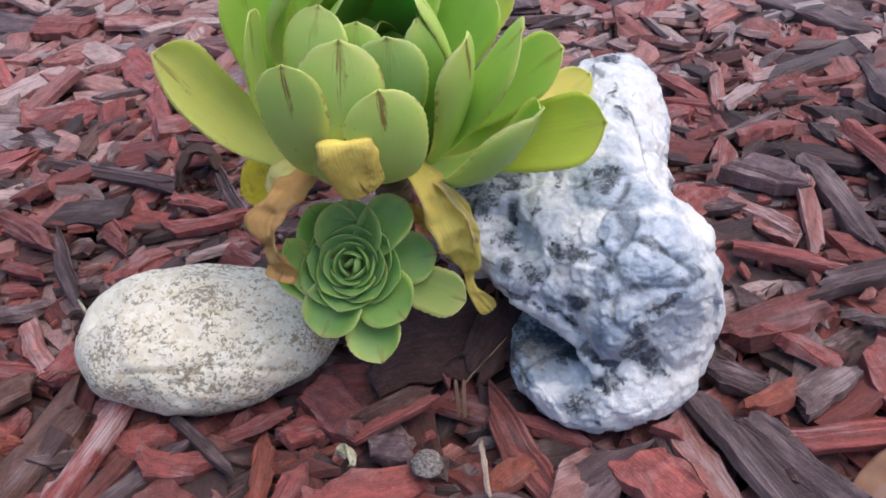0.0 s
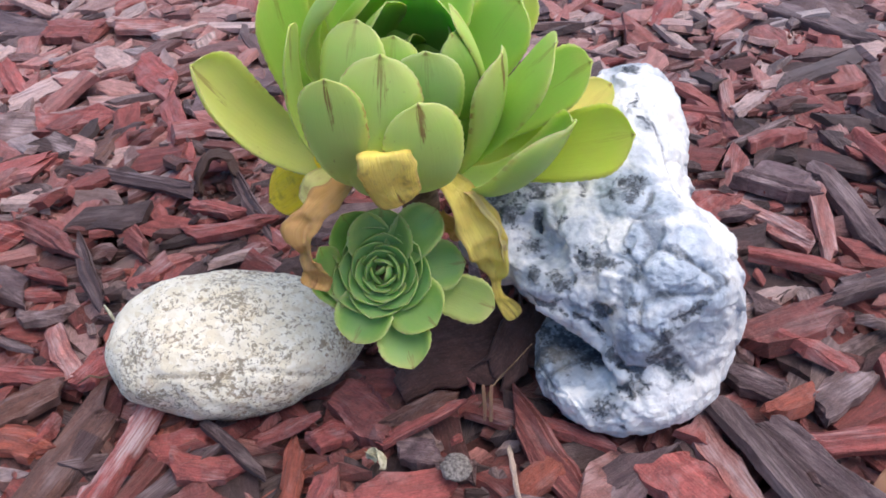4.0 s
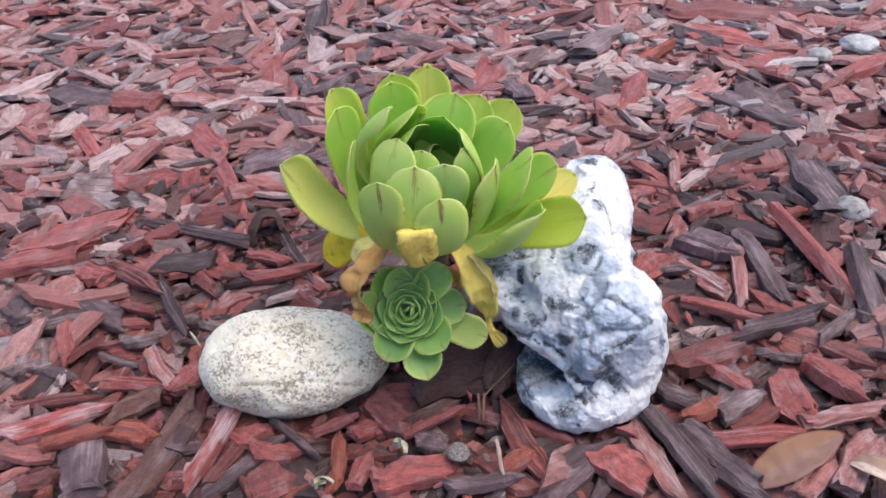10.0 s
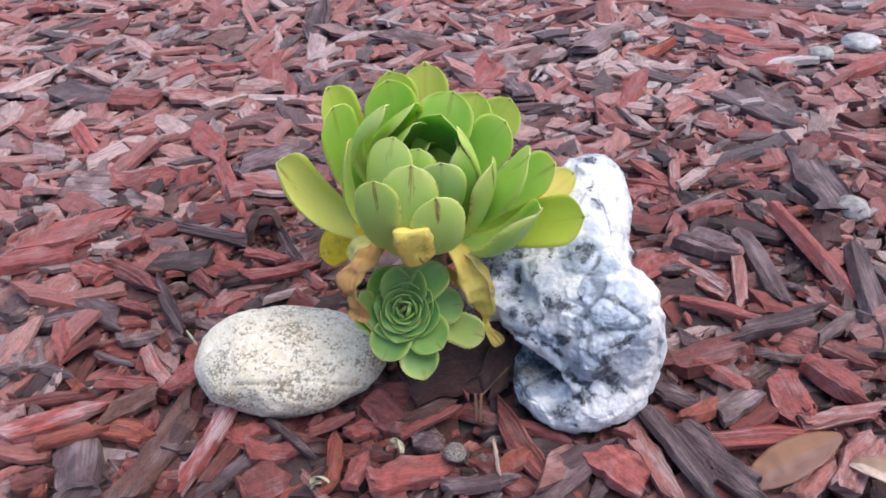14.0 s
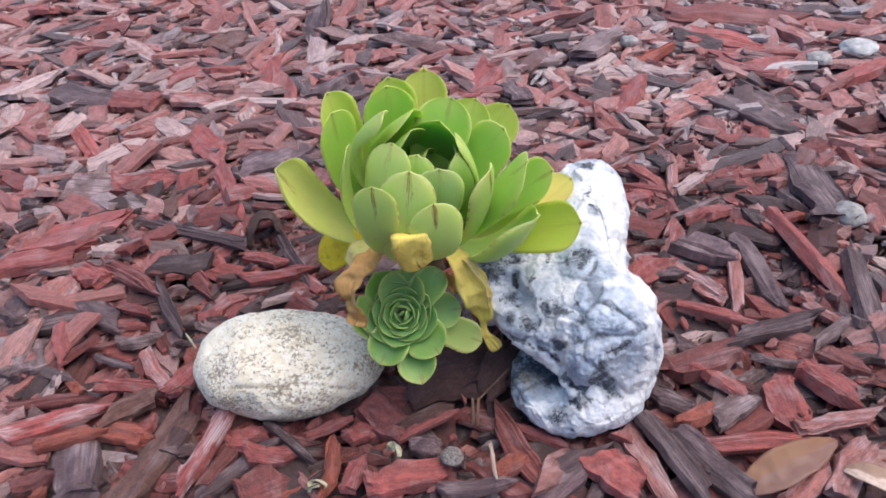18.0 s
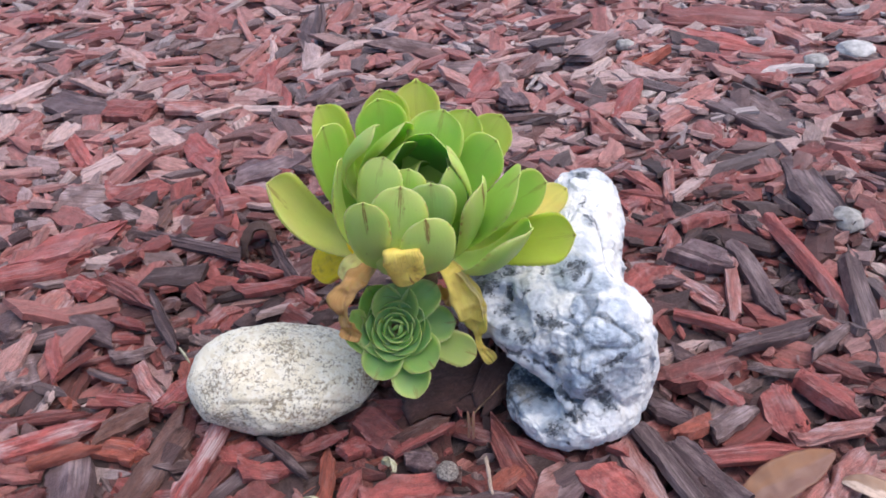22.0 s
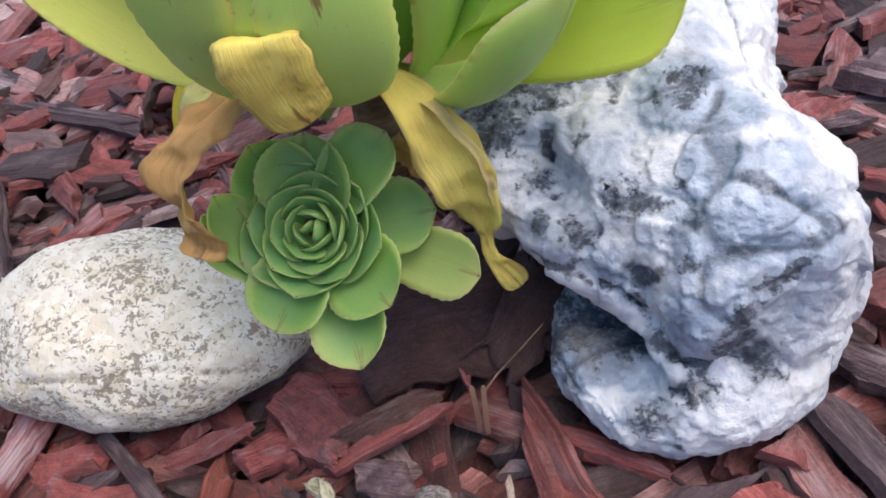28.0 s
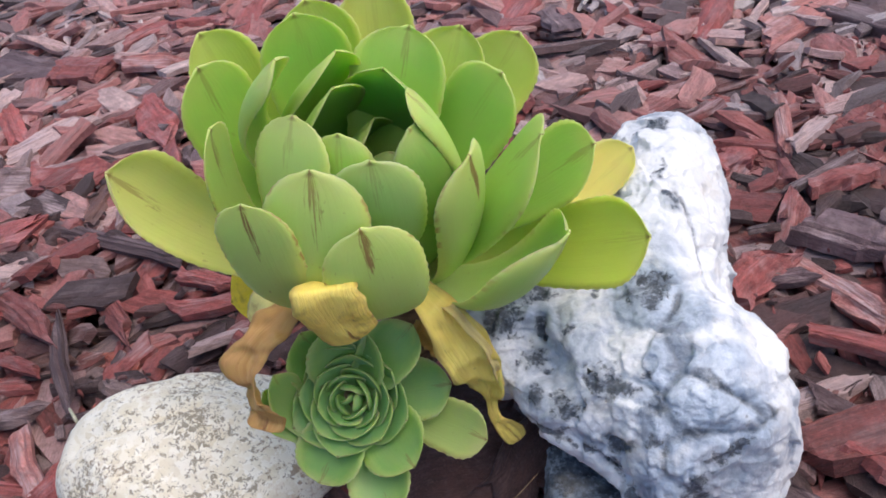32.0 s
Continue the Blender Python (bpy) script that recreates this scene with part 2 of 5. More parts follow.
col = n.mix(n.ramp(mid, (0.52, 0.0), (0.68, 0.55)), col, (0.42, 0.47, 0.55))
col = n.mix(n.ramp(n.math("ADD", whiter, around), (0.25, 0.0), (0.55, 0.85)), col, n.ramp(mid, (0.34, (0.66, 0.685, 0.73)), (0.44, (0.82, 0.825, 0.84))))
blue = n.ramp(n.math("ADD", slate, n.math("MULTIPLY", around, 1.5)), (0.10, 0.0), (0.36, 0.9))
col = n.mix(blue, col, n.ramp(n.math("ADD", n.math("MULTIPLY", wisp, 0.7), n.math("MULTIPLY", mid, 0.3)), (0.38, (0.14, 0.175, 0.235)), (0.455, (0.29, 0.355, 0.45)), (0.53, (0.45, 0.52, 0.62)), (0.63, (0.70, 0.745, 0.81))))
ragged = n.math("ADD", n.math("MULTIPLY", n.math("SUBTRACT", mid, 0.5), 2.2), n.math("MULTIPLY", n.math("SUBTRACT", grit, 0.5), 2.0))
dark = n.math("MULTIPLY", n.ramp(n.math("ADD", soot_and_shade, ragged), (0.30, 0.0), (0.62, 0.94)), n.ramp(soot_and_shade, (0.02, 0.0), (0.15, 1.0)))
col = n.mix(n.math("MULTIPLY", n.ramp(n.math("ADD", soot_and_shade, n.math("MULTIPLY", around, 1.4)), (0.12, 0.0), (0.55, 0.7)), n.ramp(soot_and_shade, (0.0, 0.0), (0.1, 1.0))), col, (0.25, 0.29, 0.345))
line = n.math("MULTIPLY", n.ramp(n.math("ADD", seam_and_shade, n.math("MULTIPLY", ragged, 0.55)), (0.50, 0.0), (0.74, 0.9)), n.ramp(seam_and_shade, (0.05, 0.0), (0.25, 1.0)))
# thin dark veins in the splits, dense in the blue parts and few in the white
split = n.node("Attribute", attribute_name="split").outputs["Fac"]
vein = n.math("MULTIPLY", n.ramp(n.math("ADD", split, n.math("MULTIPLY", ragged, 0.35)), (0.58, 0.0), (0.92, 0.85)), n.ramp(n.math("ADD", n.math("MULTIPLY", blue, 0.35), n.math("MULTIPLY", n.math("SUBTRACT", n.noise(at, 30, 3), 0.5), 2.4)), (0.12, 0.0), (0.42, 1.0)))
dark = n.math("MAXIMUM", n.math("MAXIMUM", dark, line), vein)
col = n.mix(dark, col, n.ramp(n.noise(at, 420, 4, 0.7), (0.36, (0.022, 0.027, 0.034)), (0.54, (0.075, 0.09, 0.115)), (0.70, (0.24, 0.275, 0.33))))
col = n.mix(n.ramp(n.noise(at, 42, 4), (0.60, 0.0), (0.72, 0.35)), col, (0.60, 0.53, 0.43))
M_QUARTZ = n.finish(col, n.ramp(fine, (0.3, 0.40), (0.7, 0.60)), n.math("SUBTRACT", n.math("ADD", n.math("MULTIPLY", fine, 0.3), n.noise(bend, 150, 6, 0.68)), n.math("MULTIPLY", dark, 0.45)), 0.65, 0.0022)


def leaf_material(name, dry=False):
    """Fleshy leaf: v runs from edge to edge, u from base to tip; the object's colour is the green of that leaf."""
    n = Nodes(name)
    uv = n.node("UVMap", uv_map="uv").outputs[0]
    sep = n.node("SeparateXYZ", {0: uv}).outputs
    info = n.node("ObjectInfo")
    green, spoil, rnd = info.outputs["Color"], info.outputs["Alpha"], info.outputs["Random"]
    shift = n.node("CombineXYZ", {0: n.math("MULTIPLY", rnd, 40.0), 1: n.math("MULTIPLY", rnd, 17.0)}).outputs[0]
    edge = n.math("ABSOLUTE", n.math("SUBTRACT", n.math("MULTIPLY", sep[1], 2.0), 1.0))
    mott = n.noise(n.scaled(uv, 5, 4, 1, shift), 1.0, 5, 0.6)
    long = n.noise(n.scaled(uv, 2, 26, 1, shift), 1.0, 4, 0.6)
    if dry:
        col = n.mix(n.ramp(mott, (0.42, 0.0), (0.75, 0.55)), green, n.mix(0.55, green, (0.40, 0.19, 0.03)))
        col = n.mix(n.ramp(long, (0.50, 0.0), (0.70, 0.35)), col, n.mix(0.5, (0.90, 0.72, 0.30), green))
        crease = n.noise(n.scaled(uv, 5, 34, 1, shift), 1.0, 5, 0.65, 0.5)
        col = n.mix(n.ramp(crease, (0.55, 0.0), (0.70, 0.4)), col, n.mix(0.55, (0.22, 0.09, 0.03), green))
        col = n.mix(n.math("MULTIPLY", n.ramp(edge, (0.78, 0.0), (0.98, 0.5)), n.ramp(mott, (0.38, 0.0), (0.55, 1.0))), col, (0.30, 0.14, 0.05))
        blotch = n.noise(n.scaled(uv, 7, 3, 1, shift), 1.0, 5, 0.65)
        col = n.mix(n.ramp(n.math("ADD", blotch, n.math("MULTIPLY", sep[0], 0.16)), (0.66, 0.0), (0.82, 0.7)), col, n.mix(0.35, (0.24, 0.10, 0.03), green))
    else:
        col = n.mix(n.ramp(mott, (0.3, 0.0), (0.75, 0.4)), green, n.mix(0.5, green, (0.42, 0.50, 0.12)))
        col = n.mix(n.ramp(sep[0], (0.0, 0.45), (0.45, 0.0), (0.9, 0.0), (1.0, 0.2)), col, (0.55, 0.62, 0.30))
        rim = n.math("MULTIPLY", n.ramp(n.math("ADD", edge, n.math("MULTIPLY", n.math("SUBTRACT", mott, 0.5), 0.3)), (0.62, 0.0), (0.96, 0.5)), n.ramp(sep[0], (0.25, 0.1), (0.7, 1.0)))
        tipward = n.ramp(n.math("ADD", sep[0], n.math("MULTIPLY", n.math("SUBTRACT", mott, 0.5), 0.2)), (0.86, 0.0), (1.0, 0.45))
        col = n.mix(n.math("MAXIMUM", rim, tipward), col, n.mix(0.45, green, (0.72, 0.66, 0.16)))
        col = n.mix(n.ramp(edge, (0.92, 0.0), (0.98, 0.55)), col, n.mix(0.4, green, (0.78, 0.74, 0.36)))
    lines = n.noise(n.scaled(uv, 5, 30, 1, shift), 1.0, 4, 0.65, 0.3)
    reach = n.math("ADD", sep[0], n.math("MULTIPLY", n.math("SUBTRACT", mott, 0.5), 0.25))
    where = n.math("MULTIPLY", n.ramp(reach, (0.70, 0.0), (0.92, 1.0)), n.ramp(edge, (0.02, 1.0), (0.12, 0.5), (0.24, 0.0)))
    scar = n.math("MULTIPLY", n.ramp(n.math("ADD", n.math("MULTIPLY", where, 0.35), lines), (0.70, 0.0), (0.80, 1.0)), n.math("MULTIPLY", n.ramp(where, (0.1, 0.0), (0.3, 1.0)), spoil))
    col = n.mix(n.math("MULTIPLY", scar, 0.8), col, (0.20, 0.065, 0.028))
    singed = n.math("MULTIPLY", n.math("MULTIPLY", n.ramp(edge, (0.90, 0.0), (0.97, 1.0)), n.ramp(n.noise(n.scaled(uv, 14, 3, 1, shift), 1.0, 3), (0.50, 0.0), (0.62, 0.8))), n.math("MULTIPLY", n.ramp(sep[0], (0.5, 0.0), (0.7, 1.0)), n.ramp(spoil, (0.1, 0.15), (0.9, 1.0))))
    col = n.mix(singed, col, (0.33, 0.13, 0.05))
    tip = n.math("MULTIPLY", n.ramp(sep[0], (0.984, 0.0), (0.995, 1.0)), n.ramp(edge, (0.1, 0.7), (0.35, 0.0)))
    col = n.mix(tip, col, (0.16, 0.06, 0.03))
    spots = n.math("MULTIPLY", n.ramp(n.noise(n.scaled(uv, 22, 12, 1, shift), 1.0, 2), (0.70, 0.0), (0.76, 1.0)), spoil)
    col = n.mix(n.math("MULTIPLY", spots, 0.5), col, (0.16, 0.09, 0.03))
    mat = n.finish(col, n.ramp(mott, (0.3, 0.42), (0.7, 0.58)) if not dry else 0.7, n.math("ADD", n.math("MULTIPLY", mott, 0.5), n.math("MULTIPLY", long, 1.0 if dry else 0.4)), 0.5 if dry else 0.18, 0.0015)
    n.bsdf.inputs["Subsurface Weight"].default_value = 0.25 if dry else 0.45
    n.bsdf.inputs["Subsurface Radius"].default_value = (0.6, 1.0, 0.25)
    n.bsdf.inputs["Subsurface Scale"].default_value = 0.006
    return mat


M_LEAF = leaf_material("succulent_leaf")
M_DRY = leaf_material("withered_leaf", True)

n = Nodes("fallen_leaf")
uv = n.node("UVMap", uv_map="uv").outputs[0]
side = n.node("SeparateXYZ", {0: uv}).outputs
mott = n.noise(n.scaled(uv, 5, 3, 1), 1.0, 5, 0.6)
tone = n.node("ObjectInfo").outputs["Color"]
half = n.ramp(n.math("ADD", side[1], n.math("MULTIPLY", n.math("SUBTRACT", mott, 0.5), 0.35)), (0.46, 0.0), (0.56, 0.85))
col = n.mix(half, tone, n.mix(0.15, (0.22, 0.085, 0.025), tone))
col = n.mix(n.ramp(mott, (0.44, 0.0), (0.62, 0.7)), col, n.mix(0.35, (0.17, 0.07, 0.035), tone))
col = n.mix(n.ramp(n.math("ABSOLUTE", n.math("SUBTRACT", n.math("MULTIPLY", side[1], 2.0), 1.0)), (0.86, 0.0), (0.99, 0.5)), col, (0.20, 0.09, 0.06))
M_FALLEN = n.finish(col, 0.5, n.noise(n.scaled(uv, 3, 22, 1), 1.0, 4), 0.25, 0.001)

n = Nodes("brown_stem")
at = n.node("TexCoord").outputs["Object"]
M_STEM = n.finish(n.ramp(n.noise(n.scaled(at, 1, 1, 3), 90, 5, 0.65), (0.35, (0.10, 0.06, 0.035)), (0.65, (0.26, 0.17, 0.10))), 0.8, n.noise(at, 160, 4), 0.6, 0.002)

n = Nodes("grey_pebble")
at = n.node("TexCoord").outputs["Object"]
M_PEBBLE = n.finish(n.ramp(n.noise(at, 120, 5, 0.6), (0.35, (0.20, 0.19, 0.185)), (0.65, (0.45, 0.43, 0.42))), 0.7, n.noise(at, 500, 3), 0.3, 0.001)

n = Nodes("pale_stone")
at = n.node("TexCoord").outputs["Object"]
M_PALE = n.finish(n.ramp(n.noise(at, 90, 6, 0.65), (0.35, (0.32, 0.31, 0.315)), (0.5, (0.48, 0.47, 0.475)), (0.65, (0.62, 0.60, 0.60))), 0.75, n.noise(at, 260, 5, 0.65), 0.6, 0.002)

n = Nodes("gritty_clod")
at = n.node("TexCoord").outputs["Object"]
M_GRIT = n.finish(n.ramp(n.noise(at, 700, 4, 0.7), (0.38, (0.11, 0.095, 0.09)), (0.6, (0.36, 0.32, 0.30))), 0.9, n.noise(at, 600, 4, 0.7), 0.9, 0.002)

n = Nodes("pale_lichen")
at = n.node("TexCoord").outputs["Object"]
M_LICHEN = n.finish(n.ramp(n.noise(at, 300, 4), (0.35, (0.22, 0.21, 0.13)), (0.65, (0.55, 0.52, 0.38))), 0.85, n.noise(at, 500, 3), 0.5, 0.001)

# ---- ground ----
bm = bmesh.new()
bmesh.ops.create_grid(bm, x_segments=60, y_segments=60, size=30)
for v in bm.verts:
    v.co.z = -0.017
ground = tagged(new("ground", mesh_of("ground", bm, M_SOIL)), "dark crumbly soil under red wood mulch", "ground", kind="structure")


# ---- stones ----
def stone(lobes, dents, centre, k, sub, relief, seed, grooves=(), shrink=0.0):
    """A stone: the reach of smoothly joined ellipsoids from a centre, dented by others, then roughened by noise."""
    bm = bmesh.new()
    bmesh.ops.create_icosphere(bm, subdivisions=sub, radius=1)
    way = np.array([v.co for v in bm.verts])
    way /= np.linalg.norm(way, axis=1)[:, None]
    c = np.array(centre)

    def field(some, q):
        total = np.zeros(len(q))
        for p, r, rot in some:
            m = np.array(Euler([radians(a) for a in rot]).to_matrix())
            e = np.linalg.norm((q - np.array(p)) @ m / np.array(r), axis=1)
            total += np.exp(np.clip(-(e - 1) * min(r) / k, -60, 60))
        return -k * np.log(np.maximum(total, 1e-30))

    def dist(q):
        d = field(lobes, q)
        for one in dents:
            d = k * 0.5 * np.log(np.exp(np.clip(d / (k * 0.5), -60, 60)) + np.exp(np.clip(-field([one], q) / (k * 0.5), -60, 60)))
        return d

    lo, hi = np.zeros(len(way)), np.full(len(way), 0.2)
    for _ in range(20):
        mid = (lo + hi) / 2
        inside = dist(c + way * mid[:, None]) < 0
        lo, hi = np.where(inside, mid, lo), np.where(inside, hi, mid)
    far = lo
    skin = c + way * far[:, None]
    cut = np.zeros(len(way))
    for line, deep, wide in grooves:
        near = np.full(len(way), 1.0)
        for a, b in zip(line, line[1:]):
            a, b = np.array(a), np.array(b)
            s = np.clip((skin - a) @ (b - a) / ((b - a) @ (b - a)), 0, 1)
            near = np.minimum(near, np.linalg.norm(skin - a - s[:, None] * (b - a), axis=1))
        cut += deep * np.exp(-(near / wide) ** 2)
    far = far - cut
    for v, w, r in zip(bm.verts, way, far):
        q = Vector(c + w * r) + Vector((seed, seed * 2.3, seed * 0.7))
        d = 0.0
        for scale, amount, kind in relief:
            if kind == "facet":
                d += amount * (0.45 - noise.voronoi(q * scale)[0][0])
            else:
                a = noise.noise(q * scale)
                d += amount * ((0.3 - abs(a)) if kind == "ridge" else a)
        v.co = Vector(c + w * (r + d - shrink))
    return bm


def stain_and_shade(me, name, spots, lines, wide, wobble=1.0):
    """Mineral colour and painted shade on a stone: spots given by place and reach, seams by the lines that they follow.
    """
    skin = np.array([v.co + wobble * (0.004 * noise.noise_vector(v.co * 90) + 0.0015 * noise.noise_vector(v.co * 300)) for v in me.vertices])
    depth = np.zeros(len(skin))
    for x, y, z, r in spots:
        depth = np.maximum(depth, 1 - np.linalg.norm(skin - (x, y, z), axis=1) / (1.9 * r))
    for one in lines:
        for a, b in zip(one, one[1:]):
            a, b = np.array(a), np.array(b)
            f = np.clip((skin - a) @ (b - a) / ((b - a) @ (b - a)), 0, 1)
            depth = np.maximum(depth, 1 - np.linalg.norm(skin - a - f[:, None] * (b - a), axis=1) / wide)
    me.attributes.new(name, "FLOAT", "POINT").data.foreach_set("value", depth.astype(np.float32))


TOP_CREASE = [(-0.1604, 0.2723, 0.0402), (-0.1577, 0.2759, 0.0428), (-0.1447, 0.2752, 0.0475), (-0.1287, 0.2770, 0.0501), (-0.1171, 0.2809, 0.0498), (-0.1082, 0.2874, 0.0475)]
LOW_CREASE = [(-0.1639, 0.2563, 0.0232), (-0.1357, 0.2457, 0.0344), (-0.1155, 0.2452, 0.0335), (-0.0990, 0.2475, 0.0320), (-0.0796, 0.2496, 0.0249), (-0.0686, 0.2550, 0.0168)]
white = stone([((-0.1245, 0.280, 0.019), (0.0465, 0.036, 0.0285), (0, 4, 4)), ((-0.0885, 0.283, 0.0175), (0.0330, 0.026, 0.0165), (0, 9, 4)), ((-0.107, 0.281, 0.0190), (0.045, 0.032, 0.0225), (0, 10, 4))],
              [], (-0.11, 0.280, 0.016), 0.006, 6, ((26, 0.003, "soft"), (60, 0.0014, "soft"), (34, 0.0032, "facet"), (120, 0.0008, "soft"), (260, 0.0006, "soft")), 3.1,
              [(TOP_CREASE, 0.0040, 0.0030), (LOW_CREASE, 0.0008, 0.0014)])
cobble = mesh_of("round_stone", white, M_GRANITE)
stain_and_shade(cobble, "crease", [], [TOP_CREASE, LOW_CREASE], 0.0030, 0.2)
tagged(new("round_stone", cobble), "cream-white rounded granite cobble with dark speckles on the mulch", "stone")


def boulder(name, mat, lobes, dents, grooves, k, cell, low, high, relief, seed, stains_and_shades=()):
    """A rock with overhangs: the surface of joined ellipsoids, dented and grooved, found on a grid of cells and then roughened."""
    axes = [np.arange(a, b, cell) for a, b in zip(low, high)]
    shape = tuple(len(a) for a in axes)
    q = np.stack(np.meshgrid(*axes, indexing="ij"), -1).reshape(-1, 3).astype(np.float32)

    def reach(p, r, rot):
        m = np.array(Euler([radians(a) for a in rot]).to_matrix(), dtype=np.float32)
        return (np.linalg.norm((q - np.array(p, dtype=np.float32)) @ (m / np.array(r, dtype=np.float32)), axis=1) - 1) * min(r)

    total = np.zeros(len(q), dtype=np.float32)
    for one in lobes:
        total += np.exp(np.clip(-reach(*one) / k, -40, 40))
    d = -k * np.log(np.maximum(total, 1e-17))
    for one in dents:
        d = 0.5 * k * np.log(np.exp(np.clip(d / (0.5 * k), -40, 40)) + np.exp(np.clip(-reach(*one) / (0.5 * k), -40, 40)))
    for line, deep, wide in grooves:
        near = np.full(len(q), 1.0, dtype=np.float32)
        for a, b in zip(line, line[1:]):
            a, b = np.array(a, dtype=np.float32), np.array(b, dtype=np.float32)
            s = np.clip((q - a) @ (b - a) / ((b - a) @ (b - a)), 0, 1)
            near = np.minimum(near, np.linalg.norm(q - a - s[:, None] * (b - a), axis=1))
        d = d + deep * np.exp(-(near / wide) ** 2)
    d = d.reshape(shape)
    inside = d < 0
    corners = [(x, y, z) for x in (0, 1) for y in (0, 1) for z in (0, 1)]
    n0, n1, n2 = shape

    def at_corner(grid, c):
        return grid[c[0]:n0 - 1 + c[0], c[1]:n1 - 1 + c[1], c[2]:n2 - 1 + c[2]]

    count = sum(at_corner(inside, c).astype(np.int8) for c in corners)
    live = np.argwhere((count > 0) & (count < 8))
    number = np.full((n0 - 1, n1 - 1, n2 - 1), -1)
    number[tuple(live.T)] = np.arange(len(live))
    place, hits = np.zeros((len(live), 3)), np.zeros(len(live))
    for c in corners:
        for axis in range(3):
            if c[axis]:
                continue
            e = tuple(v + (i == axis) for i, v in enumerate(c))
            a, b = d[tuple((live + c).T)], d[tuple((live + e).T)]
            cross = (a < 0) != (b < 0)
            f = np.where(cross, a / np.where(cross, a - b, 1), 0)
            p = live + np.array(c) + f[:, None] * (np.array(e) - np.array(c))
            place[cross] += p[cross]
            hits[cross] += 1
    verts = place / hits[:, None] * cell + np.array(low)
    faces = []
    for axis in range(3):
        u, v = (axis + 1) % 3, (axis + 2) % 3
        step = [slice(None)] * 3
        step[axis] = slice(0, -1)
        ahead = [slice(None)] * 3
        ahead[axis] = slice(1, None)
        a, b = inside[tuple(step)], inside[tuple(ahead)]
        for flip, mask in ((False, a & ~b), (True, ~a & b)):
            at = np.argwhere(mask)
            at = at[(at[:, u] > 0) & (at[:, v] > 0) & (at[:, u] < shape[u] - 1) & (at[:, v] < shape[v] - 1)]
            ring = []
            for du, dv in ((-1, -1), (0, -1), (0, 0), (-1, 0)):
                c = at.copy()
                c[:, u] += du
                c[:, v] += dv
                ring.append(number[tuple(c.T)])
            quad = np.stack(ring[::-1] if flip else ring, 1)
            faces += quad.tolist()
    me = bpy.data.meshes.new(name)
    me.from_pydata(verts.tolist(), [], faces)
    me.update()
    normals = [v.normal.copy() for v in me.vertices]
    splits = [0.0] * len(me.vertices)
    for v, up in zip(me.vertices, normals):
        p = v.co + Vector((seed, seed * 2.3, seed * 0.7))
        h = 0.0
        for scale, amount, kind in relief:
            if kind == "plane":  # tilted flakes that break off at their borders
                bent = p * scale + noise.noise_vector(p * scale * 1.3) * 0.25
                cell_at = noise.voronoi(bent)[1][0]
                h += amount * (noise.noise_vector(cell_at * 7.3).dot(bent - cell_at) * 2.2 + 0.7 * noise.noise(cell_at * 5.1))
            elif kind == "crack":
                bent = p * scale + noise.noise_vector(p * scale * 1.7) * 0.22
                near = noise.voronoi(bent)[0]
                open_by = max(0.0, 1 - (near[1] - near[0]) / 0.16)
                h -= amount * open_by
                splits[v.index] = max(splits[v.index], open_by)
            else:
                a = noise.noise(p * scale)
                h += amount * ((0.2 - abs(a)) if kind == "ridge" else a)
        v.co += up * h
    me.attributes.new("split", "FLOAT", "POINT").data.foreach_set("value", splits)
    for one in stains_and_shades:
        stain_and_shade(me, *one)
    me.materials.append(mat)
    for p in me.polygons:
        p.use_smooth = True
    return new(name, me)


# the cracks of the rock, from its ledge down to its foot
MAIN_CRACK = [(0.0339, 0.2826, 0.0773), (0.0358, 0.2822, 0.0656), (0.0436, 0.2709, 0.0645), (0.0470, 0.2608, 0.0605), (0.0513, 0.2531, 0.0545), (0.0535, 0.2420, 0.0560), (0.0560, 0.2400, 0.0440),
              (0.0583, 0.2303, 0.0400), (0.0626, 0.2303, 0.0318), (0.0690, 0.2228, 0.0364), (0.0770, 0.2238, 0.0351), (0.0845, 0.2221, 0.0310)]
SIDE_CRACK = [(0.0535, 0.2397, 0.0561), (0.0605, 0.2377, 0.0592), (0.0656, 0.2358, 0.0655)]
LEDGE_CRACK = [(0.0408, 0.2781, 0.0763), (0.0475, 0.2737, 0.0764), (0.0475, 0.2590, 0.0735), (0.0507, 0.2549, 0.0702), (0.0595, 0.2502, 0.0748), (0.0645, 0.2502, 0.0779), (0.0664, 0.2532, 0.0828)]
FOOT_CRACK = [(0.0652, 0.2254, 0.0350), (0.0609, 0.2218, 0.0275), (0.0532, 0.2214, 0.0226), (0.0499, 0.2169, 0.0213), (0.0546, 0.2122, 0.0177), (0.0571, 0.2114, 0.0113)]
SHOULDER_CRACK = [(0.0819, 0.2256, 0.0596), (0.0902, 0.2299, 0.0602), (0.0934, 0.2310, 0.0687)]
UPPER_CRACK = [(0.0510, 0.3050, 0.0830), (0.0526, 0.3001, 0.0802), (0.0540, 0.2878, 0.0798), (0.0502, 0.2753, 0.0788)]
UNDERCUT = [(0.0200, 0.2560, 0.0500), (0.0260, 0.2540, 0.0510), (0.0359, 0.2471, 0.0537), (0.0464, 0.2432, 0.0514), (0.0553, 0.2450, 0.0413)]
